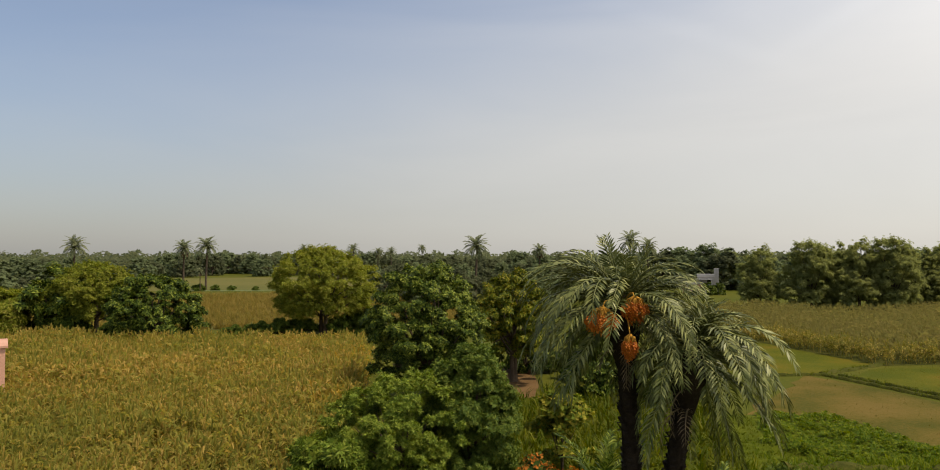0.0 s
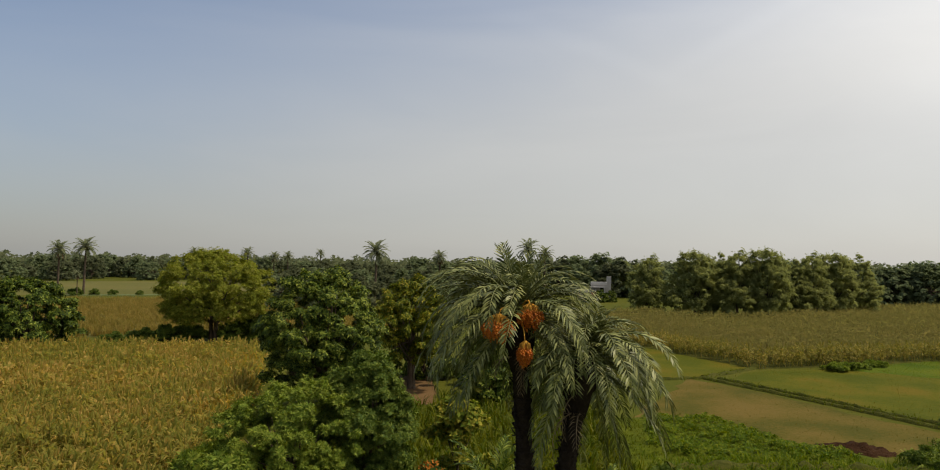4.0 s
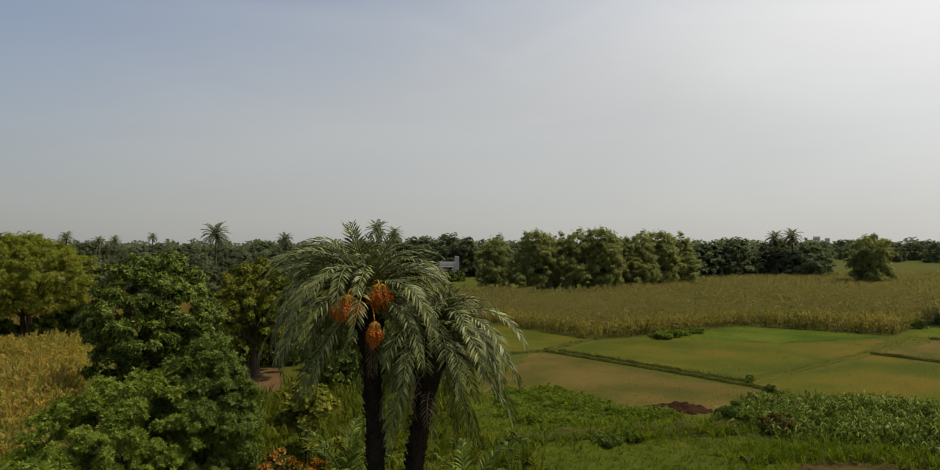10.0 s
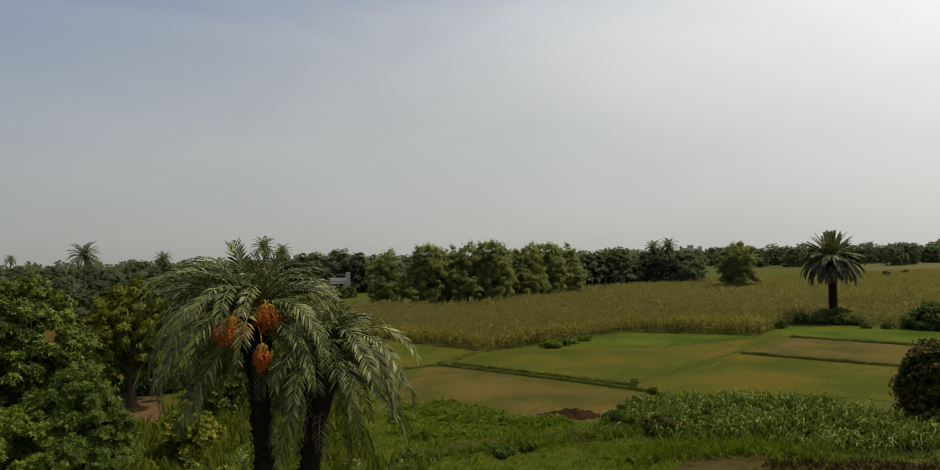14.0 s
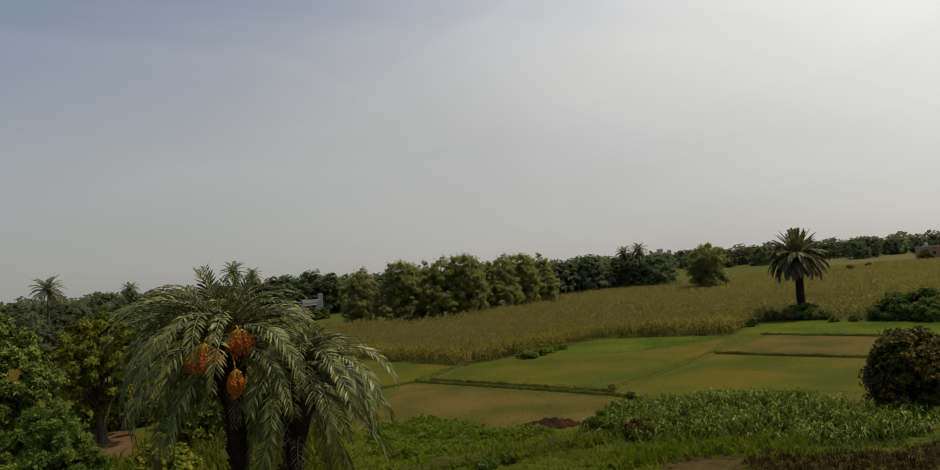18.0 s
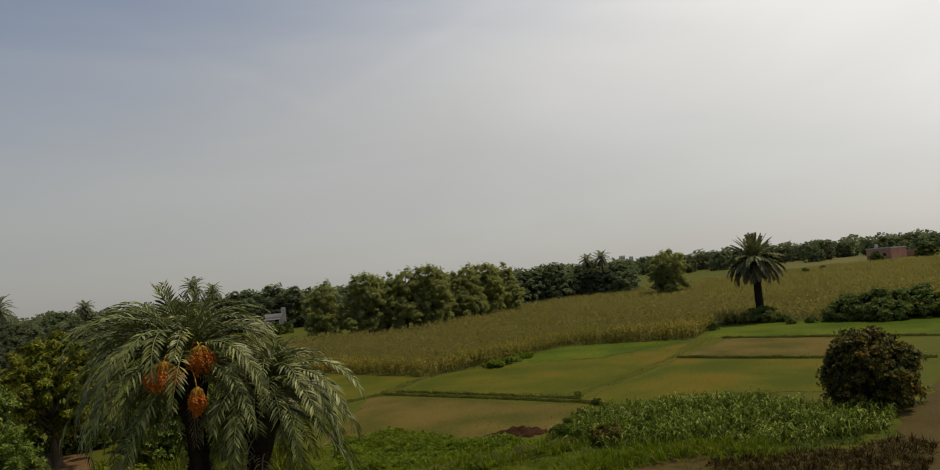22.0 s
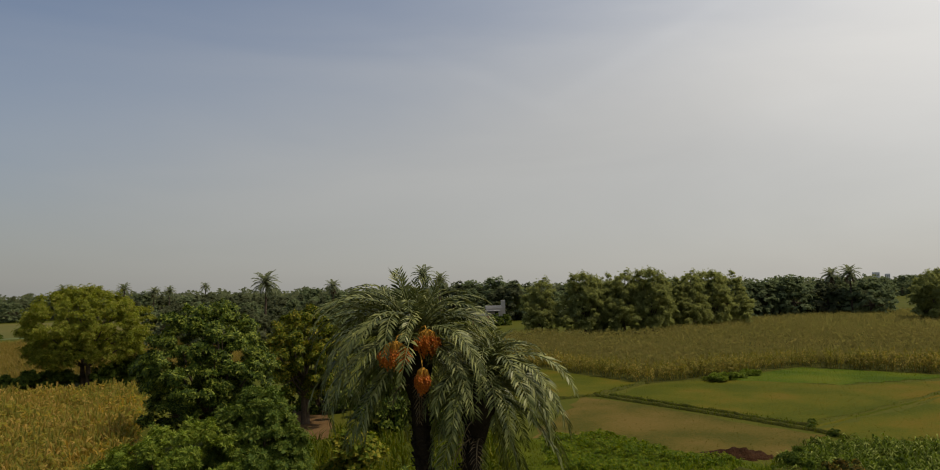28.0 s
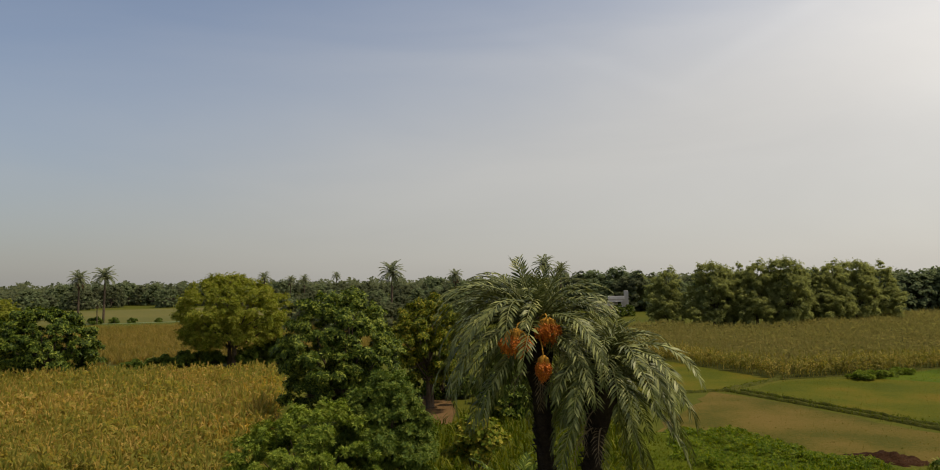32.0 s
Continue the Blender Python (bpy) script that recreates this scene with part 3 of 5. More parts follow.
def date_bunch(rng, length=0.58, width=0.33, dates=860, count=46, fan=0.75):
    """Hanging strands set with small dates, in one brush; fan spreads the tips."""
    strands, p = [], []
    for i in range(count):
        a, r = rng.uniform(0, 2 * math.pi), width * math.sqrt(rng.random())
        c, q = np.array([math.cos(a), math.sin(a), 0]), r / width
        top = c * r * 0.12
        mid = c * r * 0.8 + np.array([0, 0, -length * (0.2 + 0.2 * q)])
        end = c * r * fan + np.array([0, 0, -length * (1.05 - 0.35 * q * q) * rng.uniform(0.75, 1.1)])
        strands.append(tube([top, (top + mid) / 2 + c * 0.03 + np.array([0, 0, 0.04]), mid, end], [0.008, 0.007, 0.006, 0.003], 3))
        for u in np.linspace(-0.1, 1, max(4, dates // count)):
            p.append(mid * (1 - u) + end * u + c * 0.03 * math.sin(3.1 * u) + rng.normal(0, 0.016, 3))
    octa = np.array([(1, 0, 0), (0, 1, 0), (-1, 0, 0), (0, -1, 0), (0, 0, 1), (0, 0, -1)], float) * np.array([0.013, 0.013, 0.021])
    fc = np.array([(0, 1, 4), (1, 2, 4), (2, 3, 4), (3, 0, 4), (1, 0, 5), (2, 1, 5), (3, 2, 5), (0, 3, 5)])
    p = np.array(p)
    dv, df = scatter(octa, fc, spins(len(p), rng, 0.6) * rng.uniform(0.9, 1.5, len(p))[:, None, None], p)
    sv, sf = merge(strands)
    sf = np.concatenate([sf[:, [0, 1, 2]], sf[:, [0, 2, 3]]])
    v, f = merge([(sv, sf), (dv, df)])
    return quick_mesh("fruit", v, f, [M_STALK, M_DATE], np.concatenate([np.zeros(len(sf)), np.ones(len(df))]))


# ---- ground and plots ----
def in_polygon(p, poly):
    x, y = p[:, 0], p[:, 1]
    hit = np.zeros(len(p), bool)
    for (x0, y0), (x1, y1) in zip(poly, poly[1:] + poly[:1]):
        hit ^= ((y0 > y) != (y1 > y)) & (x < (x1 - x0) * (y - y0) / ((y1 - y0) or 1e-9) + x0)
    return hit


def sow(poly, density, rng, keep=None):
    """Random places in a polygon, so many to the square metre."""
    a = np.array(poly)
    lo, hi = a.min(0), a.max(0)
    p = rng.uniform(lo, hi, (int(density * np.prod(hi - lo)), 2))
    p = p[in_polygon(p, poly)]
    return p if keep is None else p[keep(p)]


def sheet(name, poly, z, mat, label, step=1.2, rough=0.03, wander=0.35, category="ground"):
    """A plot: a fan-filled outline with an uneven edge, laid just over the ground."""
    rng = np.random.default_rng(len(name) * 7 + int(abs(poly[0][0]) * 10))
    pts = []
    for (x0, y0), (x1, y1) in zip(poly, poly[1:] + poly[:1]):
        n = max(2, int(math.hypot(x1 - x0, y1 - y0) / step))
        for i in range(n):
            k = i / n
            pts.append((x0 + (x1 - x0) * k + rng.uniform(-wander, wander), y0 + (y1 - y0) * k + rng.uniform(-wander, wander)))
    bm = bmesh.new()
    bm.faces.new([bm.verts.new((x, y, z)) for x, y in pts])
    bmesh.ops.triangulate(bm, faces=bm.faces[:])
    ob = new(name, mesh_from_bm(name, bm, mat))
    return tagged(ob, label, category, kind="structure")


def ground_sheet():
    ring = [-2600, -900, -300] + list(range(-60, 121, 6)) + [200, 400, 900, 2600]
    n = len(ring)
    v = [(x, y, 0.0 if max(abs(x), abs(y)) > 130 else 0.004 * noise.noise((x * 0.15, y * 0.15, 0))) for y in ring for x in ring]
    f = [(j * n + i, j * n + i + 1, (j + 1) * n + i + 1, (j + 1) * n + i) for j in range(n - 1) for i in range(n - 1)]
    tagged(new("ground", quick_mesh("ground", v, f, M_GROUND, smooth=True)), "flat grassy farmland reaching the horizon", "ground", kind="structure")


ground_sheet()
BARE_PATCH = [(25.0, 12.6), (26.6, 12.8), (29.2, 10.8), (27.6, 9.6), (25.4, 10.8)]
MEADOW_EDGE = [(9, 8), (26.2, 4), (26.6, 8.6), (27.6, 10.2), (28.6, 13), (29, 17), (30, 20), (27, 30), (18, 32), (11, 26)]


def edge_distance(p, poly):
    best = np.full(len(p), 1e9)
    for (x0, y0), (x1, y1) in zip(poly, poly[1:] + poly[:1]):
        d, w = np.array([x1 - x0, y1 - y0]), p - np.array([x0, y0])
        k = np.clip(w @ d / (d @ d), 0, 1)
        best = np.minimum(best, np.hypot(*(w - k[:, None] * d).T))
    return best


def hump(p):
    """Height of the uneven meadow: soft hummocks that fade out at its edge."""
    h = np.array([0.30 * noise.noise((x * 0.42, y * 0.42, 2)) + 0.16 * noise.noise((x * 1.1, y * 1.1, 5)) + 0.06 * noise.noise((x * 2.6, y * 2.6, 8)) for x, y in p])
    flat = np.where(in_polygon(p, BARE_PATCH), 0, np.clip(edge_distance(p, BARE_PATCH) / 1.2, 0, 1))
    return (0.16 + h) * flat * np.clip(edge_distance(p, MEADOW_EDGE) / 1.5, 0, 1) * in_polygon(p, MEADOW_EDGE) + 0.012


def meadow_ground():
    xs, ys = np.arange(9, 32.2, 0.3), np.arange(3, 32.2, 0.3)
    p = np.array([(x, y) for y in ys for x in xs])
    z, inside, n = hump(p), in_polygon(p, MEADOW_EDGE), len(xs)
    f = [(k, k + 1, k + n + 1, k + n) for j in range(len(ys) - 1) for k in range(j * n, j * n + n - 1) if inside[k] and inside[k + 1] and inside[k + n] and inside[k + n + 1]]
    tagged(new("meadow_ground", quick_mesh("meadow_ground", np.column_stack([p, z]), f, M_MEADOW, smooth=True)), "bright green hummocky meadow beside the crop plots", "ground", kind="structure")


meadow_ground()
sheet("mown_plot", [(24, 30), (37.6, 39), (37.6, 20.5), (31.5, 19.5), (27, 22)], 0.02, M_PLOT_BROWN, "brownish mown plot with short dry grass")
sheet("grazed_plot", [(39.5, 38), (46, 39.5), (53, 37.5), (56, 29.5), (66, 24.3), (56, 22.9), (39.5, 22.9)], 0.02, M_PLOT_GREEN, "yellow-green grazed plot between earth bunds")
sheet("lush_plot", [(52.3, 37.6), (65, 37.6), (68, 25), (56.5, 29.5)], 0.024, M_PLOT_LUSH, "bright green lush strip below the tall crop", 0.7, 0, 0.5)
sheet("olive_plot", [(39.0, 21.4), (55.6, 21.6), (55.4, 6), (43.5, 8), (42, 15.5), (37, 19)], 0.02, M_PLOT_GREEN, "olive green plot behind the fodder patch")
sheet("dry_plot", [(56.8, 21.6), (68.5, 21.8), (67.5, 8), (56.8, 6)], 0.024, M_PLOT_BROWN, "brownish dry plot behind an earth bund")
sheet("clover_plot", [(69.3, 22), (69.3, 24.4), (80.2, 25.8), (83.2, 16.5), (85, 8), (82, 2), (68.5, 4)], 0.024, M_PLOT_LUSH, "bright green plot beside the lone palm")
sheet("verge_plot", [(35, 40), (38.5, 39.2), (45.5, 41), (46.5, 54), (40, 56), (30, 44)], 0.02, M_PLOT_GREEN, "narrow green plot along the crop edge")
ORCHARD = [(15.2, 38), (16.6, 37.5), (18.4, 42), (20, 46), (19.2, 49.5), (17, 46)]
sheet("orchard_soil", ORCHARD, 0.04, M_BARE, "bare reddish earth under the orchard trees")
sheet("dirt_track", [(26, 0.5), (26, 3.2), (31, 3.4), (38, 4.6), (44, 3.6), (60, 3.2), (60, 0.5), (42, 0.4)], 0.03, M_PATH, "bare earth track beside the fodder patch")
sheet("bare_patch", BARE_PATCH, 0.035, M_PATH, "bare dirt patch in the meadow", 0.5, 0.02, 0.15)
sheet("pale_channel", [(-16, 171), (12, 166.5), (12, 170.5), (-16, 175)], 0.05, M_WATER, "pale irrigation channel between far fields", 6, 0, 0.2, "channel")
sheet("far_pasture", [(-60, 178), (60, 170), (75, 250), (-60, 275)], 0.03, M_FARFIELD, "pale yellow-green far pasture", 8, 0, 1.5)
sheet("far_meadow", [(205, 66), (420, 90), (420, 20), (255, 20)], 0.03, M_FARFIELD, "green far pasture behind the tall crop", 8, 0, 1.5)


def bund(points, width, height, label, seed, mat=M_BUND):
    """A low earth bank along points, with an uneven crest."""
    rng = np.random.default_rng(seed)
    p = []
    for (x0, y0), (x1, y1) in zip(points, points[1:]):
        n = max(2, int(math.hypot(x1 - x0, y1 - y0) / 0.4))
        p += [(x0 + (x1 - x0) * i / n, y0 + (y1 - y0) * i / n) for i in range(n)]
    p = np.array(p + [points[-1]])
    t = np.gradient(p, axis=0)
    t /= np.linalg.norm(t, axis=1, keepdims=True)
    nrm = np.stack([-t[:, 1], t[:, 0]], -1)
    prof = [(-0.5, -0.1), (-0.36, 0.35), (-0.16, 0.95), (0.0, 1.05), (0.17, 0.9), (0.36, 0.3), (0.5, -0.1)]
    v = []
    for q, m in zip(p, nrm):
        w, h, o = width * rng.uniform(0.8, 1.25), height * rng.uniform(0.6, 1.2), rng.uniform(-0.06, 0.06)
        v += [(q[0] + m[0] * (a * w + o), q[1] + m[1] * (a * w + o), b * h) for a, b in prof]
    k = len(prof)
    f = [(i * k + j, i * k + j + 1, (i + 1) * k + j + 1, (i + 1) * k + j) for i in range(len(p) - 1) for j in range(k - 1)]
    tagged(new("bund", quick_mesh("bund", v, f, mat, smooth=True)), label, "earth bund", kind="structure")
    return p


BUNDS = [
    bund([(34.0, 39.6), (38.3, 38.6), (38.5, 29), (38.4, 21.6), (37.8, 19.4)], 0.42, 0.2, "grassy earth bund between two plots", 1),
    bund([(39.4, 38.2), (39.5, 29), (39.4, 22.4)], 0.34, 0.16, "low earth bund beside a ditch", 2),
    bund([(39.2, 22.2), (49.6, 22.2), (56.5, 22.2), (68.5, 23.2)], 0.34, 0.05, "low grassy bund across the plots", 3, M_PLOT_GREEN),
    bund([(56.5, 22.2), (56.1, 16), (56.2, 4)], 0.4, 0.2, "dark earth bund along a dry plot", 4),
    bund([(38.5, 38.8), (45.9, 40.6)], 0.6, 0.2, "low bund below the crop edge", 5),
    bund([(69, 22.2), (68.6, 14), (67.8, 4)], 0.5, 0.22, "earth bund beside the clover plot", 6),
    bund([(19.5, 21.5), (24.5, 19.6), (27.5, 17.6), (29.5, 16.2)], 1.6, 0.5, "overgrown bank through the meadow", 7),
    bund([(24.5, 14.2), (26.8, 13.6), (29.6, 11.2), (30.2, 8.5)], 0.9, 0.3, "overgrown bank beside the fodder patch", 8),
]


# ---- grass, crops and low plants ----
def blade_tuft(n, height, width, spread, rng, bend=0.5):
    vs, fs = [], []
    for i in range(n):
        a = rng.uniform(0, 2 * math.pi)
        o = np.array([math.cos(a), math.sin(a), 0])
        s = np.array([-o[1], o[0], 0]) * width / 2
        h = height * rng.uniform(0.6, 1.15)
        b = o * spread * rng.uniform(0, 0.4)
        m = b + o * spread * 0.35 + np.array([0, 0, h * 0.65])
        t = b + o * spread * (0.6 + bend) + np.array([0, 0, h * rng.uniform(0.75, 1.05)])
        k = len(vs)
        vs += [b - s, b + s, m + s * 0.8, m - s * 0.8, t, t]
        fs += [(k, k + 1, k + 2, k + 3), (k + 3, k + 2, k + 4, k + 5)]
    return np.array(vs), np.array(fs)


def crop_plant(rng, height=1.0, leaves=8, leaf=0.42, width=0.05, tassel=True, tip=(-0.35, 0.25), rise=(0.25, 0.5)):
    """A cereal plant of unit height: stem, arching leaves, a seed head."""
    chunks = [tube([(0, 0, 0), (0.02, -0.01, height)], [0.016, 0.006], 3)]
    vs, fs = [], []
    for i in range(leaves):
        a = 2.4 * i + rng.uniform(-0.5, 0.5)
        o, s = np.array([math.cos(a), math.sin(a), 0]), np.array([-math.sin(a), math.cos(a), 0])
        z = height * (0.2 + 0.72 * (i + rng.random()) / leaves)
        le = leaf * rng.uniform(0.7, 1.2)
        p0 = np.array([0, 0, z])
        p1 = p0 + o * le * 0.45 + np.array([0, 0, le * rng.uniform(*rise)])
        p2 = p0 + o * le * 0.95 + np.array([0, 0, le * rng.uniform(*tip)])
        k = len(vs)
        vs += [p0 - s * width * 0.3, p0 + s * width * 0.3, p1 + s * width * 0.5, p1 - s * width * 0.5, p2, p2 + s * 0.004]
        fs += [(k, k + 1, k + 2, k + 3), (k + 3, k + 2, k + 5, k + 4)]
    if tassel:
        for i in range(3):
            a = 2.1 * i
            k = len(vs)
            o = np.array([math.cos(a), math.sin(a), 0])
            t = np.array([0, 0, height * 0.96])
            vs += [t, t + o * 0.035 + np.array([0, 0, 0.08]), t + o * 0.03 + np.array([0, 0, 0.2]), t - o * 0.02 + np.array([0, 0, 0.1])]
            fs.append((k, k + 1, k + 2, k + 3))
    chunks.append((np.array(vs), np.array(fs)))
    return merge(chunks)


def bushy_plant(rng, clumps, leaf, width, spread=0.12):
    """A leafy field plant of unit height: a stem with tiers of short leaves."""
    chunks = [tube([(0, 0, 0), (0.03, 0.02, 0.5), (0.0, -0.02, 0.95)], [0.014, 0.010, 0.004], 3)]
    for i in range(clumps):
        v, f = leaf_clump(6, leaf * rng.uniform(0.75, 1.2), width, 0.5, rng, 0.4)
        o = np.array([rng.normal(0, spread), rng.normal(0, spread), 0.3 + 0.68 * (i + rng.random() * 0.6) / clumps])
        chunks.append((v @ spins(1, rng, 0.9)[0].T + o, f))
    return merge(chunks)


def field(name, places, plants, heights, mat, label, category, seed, lean=0.26, z=0.0, swell=0.0):
    """All the plants of one stand, joined; plants is a list of templates; swell varies the height in patches."""
    rng = np.random.default_rng(seed)
    which = rng.integers(0, len(plants), len(places))
    chunks = []
    for k, (tv, tf) in enumerate(plants):
        p = places[which == k]
        if not len(p):
            continue
        h = rng.uniform(*heights, len(p))
        if swell:
            h *= 1 + swell * np.array([noise.noise((x * 0.5, y * 0.35, 1.5)) + noise.noise((x * 0.13, y * 0.1, 7.5)) for x, y in p])
        m = spins(len(p), rng, lean) * h[:, None, None]
        chunks.append(scatter(tv, tf, m, np.column_stack([p, z(p) if callable(z) else np.full(len(p), z)])))
    v, f = merge(chunks)
    return tagged(new(name, quick_mesh(name, v, f, mat)), label, category, kind="stuff")


rng = np.random.default_rng(11)
CROP_NEAR = [bushy_plant(rng, 5, 0.16, 0.045, 0.1) for _ in range(4)] + [crop_plant(rng, 1.0, 12, 0.24, 0.042, True, (0.0, 0.6), (0.3, 0.7)) for _ in range(4)]
CROP_MID = [bushy_plant(rng, 6, 0.19, 0.06, 0.14) for _ in range(3)] + [crop_plant(rng, 1.0, 10, 0.24, 0.05, True, (0.1, 0.7), (0.3, 0.7)) for _ in range(4)]
CROP_FAR = [blade_tuft(14, 1.0, 0.07, 0.55, rng, 0.5) for _ in range(3)]

# the ripening crop on the near side
LEFT_FIELD = [(-6, 17), (0.2, 19), (1.7, 23), (4.2, 32), (7.6, 45.5), (9.9, 59.4), (3.5, 62.6), (-5.5, 65.6), (-13.4, 70), (-21, 73), (-28, 76), (-32, 70), (-22, 46)]
sheet("left_field_soil", LEFT_FIELD, 0.02, M_SOIL, "dry brown soil under the ripening crop", 3, 0, 0.08)
near_left = sow(LEFT_FIELD, 10.0, rng, lambda p: p[:, 1] < 42)
far_left = sow(LEFT_FIELD, 7.5, rng, lambda p: p[:, 1] >= 42)
field("ripening_crop", near_left, CROP_NEAR, (1.45, 1.95), M_CROP, "dense ripening cereal crop, yellow-green with dry leaves", "crop field", 21, swell=0.16)
field("ripening_crop", far_left, CROP_MID, (1.45, 1.9), M_CROP, "ripening cereal crop at the far end of the field", "crop field", 22, swell=0.22)
DRY_EDGE = [(3.0, 30), (4.2, 32), (5.7, 38), (7.6, 45.5), (8.8, 53), (7.4, 52), (5.2, 45), (3.4, 38)]
field("dry_crop_edge", sow(DRY_EDGE, 4.5, rng), CROP_NEAR, (1.3, 1.8), M_CROP_GOLD, "golden dry plants along the crop's edge", "crop field", 36)
# strips behind the yellow tree
STRIP = [(-40, 92), (-14, 84), (6, 82), (30, 80), (38, 108), (24, 146), (8, 149), (-12, 152), (-45, 156)]
sheet("far_strip_soil", STRIP, 0.02, M_FARFIELD, "pale dry soil of the far crop strip", 6, 0, 0.5)
field("far_crop_strip", sow(STRIP, 1.5, rng), CROP_FAR, (0.8, 1.1), M_STRIP, "brownish crop strip behind the trees", "crop field", 23)
# the large crop field with a stepped front edge
RIGHT_FIELD = [(36, 72), (47, 54.5), (46, 40.4), (54, 38.7), (65.2, 38), (67.2, 32), (68.8, 25.2), (80, 26.6), (83.5, 17), (86, 8), (110, 2), (265, 6), (252, 44), (205, 72), (170, 84), (146, 87), (131, 88), (102, 77), (86, 75), (80, 80), (76, 89), (56, 86)]
sheet("right_field_soil", RIGHT_FIELD, 0.02, M_BUND, "dry brown soil under the tall crop", 4, 0, 0.08)
dist = lambda p: np.hypot(p[:, 0], p[:, 1])
def edge_gap(p):
    """How far each place lies from the stepped front edge."""
    best = np.full(len(p), 1e9)
    for (x0, y0), (x1, y1) in zip(RIGHT_FIELD[1:9], RIGHT_FIELD[2:10]):
        d, w = np.array([x1 - x0, y1 - y0]), p - np.array([x0, y0])
        k = np.clip(w @ d / (d @ d), 0, 1)
        best = np.minimum(best, np.hypot(*(w - k[:, None] * d).T))
    return best


near_right = sow(RIGHT_FIELD, 5.6, rng, lambda p: dist(p) < 84)
gap = edge_gap(near_right) + rng.normal(0, 0.5, len(near_right))
field("tall_crop", near_right[gap < 2.6], CROP_NEAR, (1.3, 1.75), M_CROP_R, "leafy yellowing edge of the tall cereal crop", "crop field", 24, swell=0.14)
field("tall_crop", near_right[gap >= 2.6], CROP_MID, (1.2, 1.55), M_CROP_BROWN, "tall cereal crop with brown seed heads", "crop field", 33, swell=0.14)
field("tall_crop", sow(RIGHT_FIELD, 2.0, rng, lambda p: (dist(p) >= 84) & (dist(p) < 125)), CROP_MID, (1.2, 1.55), M_CROP_BROWN, "tall cereal crop in the middle of the field", "crop field", 25, swell=0.14)
field("tall_crop", sow(RIGHT_FIELD, 1.3, rng, lambda p: dist(p) >= 125), CROP_FAR, (1.0, 1.3), M_CROP_BROWN, "tall cereal crop at the far end of the field", "crop field", 26)

# green fodder and vegetables in front
FODDER = [(27.9, 17.2), (29.4, 18.4), (33.7, 19.3), (35.5, 18.6), (39.5, 15.2), (40.0, 11), (38.2, 7.2), (38.5, 4.7), (35, 4.6), (33, 6.2), (31.4, 8.6), (30.2, 11), (29.0, 14.2)]
VEG = [(21.5, 25), (25.5, 30), (29.4, 29.2), (28.4, 22.6), (28.6, 19.6), (22.6, 20.4)]
FODDER_PLANT = [crop_plant(rng, 0.8, 12, 0.44, 0.08, False, (-0.55, -0.1), (0.1, 0.32)) for _ in range(4)]
VEG_PLANT = [leaf_clump(15, 0.6, 0.075, 1.6, rng, 0.45) for _ in range(3)]
field("fodder_patch", sow(FODDER, 17, rng, lambda p: np.sin(p[:, 0] * 1.1 + 2) * np.sin(p[:, 1] * 0.9) < 0.75), FODDER_PLANT, (0.35, 1.0), M_FODDER, "lush green fodder sorghum with broad pale leaves", "fodder crop", 27)
field("vegetable_patch", sow(VEG, 24, rng), VEG_PLANT, (0.35, 0.8), M_VEG, "leafy green vegetable patch", "vegetables", 28, z=hump)

TUFT = [blade_tuft(6, 1.0, 0.09, 0.6, rng) for _ in range(4)]
MEADOW = [(9, 8), (28, 5), (29, 16), (28.6, 20), (23, 20.3), (21.5, 25), (25, 30), (19, 32), (11, 26)]
field("meadow_grass", sow(MEADOW, 36, rng, lambda p: ~in_polygon(p, BARE_PATCH)), TUFT, (0.06, 0.15), M_GRASS, "short bright green meadow grass", "grass", 29, 0.3, hump)
field("tall_grass", sow(MEADOW, 6, rng, lambda p: np.sin(p[:, 0] * 0.9 + 1) + np.sin(p[:, 1] * 0.7 + p[:, 0] * 0.5) > 0.9), TUFT, (0.1, 0.22), M_VEG, "patches of taller dark green grass", "grass", 34, 0.3, hump)
SHORT = [(24, 30), (38, 39), (46, 40), (65, 37), (68, 24), (68, 8), (42, 8), (37, 19), (31, 19.5)]
field("short_grass", sow(SHORT, 9, rng), TUFT, (0.03, 0.075), M_STUBBLE, "short grazed grass on the plots", "grass", 30, 0.3)
field("plot_weeds", sow(SHORT, 1.6, rng), TUFT, (0.05, 0.13), M_STUBBLE, "scattered small weeds on the grazed plots", "weeds", 38, 0.3)
LUSH = [(52.3, 37.6), (65, 37.6), (68, 25), (56.5, 29.5)]
CLOVER = [(69.3, 22), (69.3, 24.4), (80.2, 25.8), (83.2, 16.5), (85, 8), (82, 2), (68.5, 4)]
for poly in (LUSH, CLOVER):
    q = sow(poly, 11, rng)
    field("lush_grass", q + rng.normal(0, 0.45, q.shape), TUFT, (0.05, 0.13), M_VEG, "short bright green grass on the lush plot", "grass", 37, 0.3)
for i, line in enumerate(BUNDS):
    n = 9 if i == 2 else 8 if i < 6 else 26
    q = np.repeat(line, n, axis=0) + rng.normal(0, 0.4 if i == 2 else 0.22 if i < 6 else 0.7, (len(line) * n, 2))
    field("bund_grass", q, TUFT, (0.04, 0.1) if i == 2 else (0.07, 0.22) if i < 6 else (0.2, 0.5), M_GRASS if i < 6 else M_VEG, "tufts of grass along an earth bund", "grass", 40 + i, 0.3, 0.08 if i < 6 else 0.2)
UNDER = [(5, 13), (12, 9), (17, 14), (19, 24), (24, 32), (23, 40), (19, 40), (14, 39), (8, 34), (3, 28)]
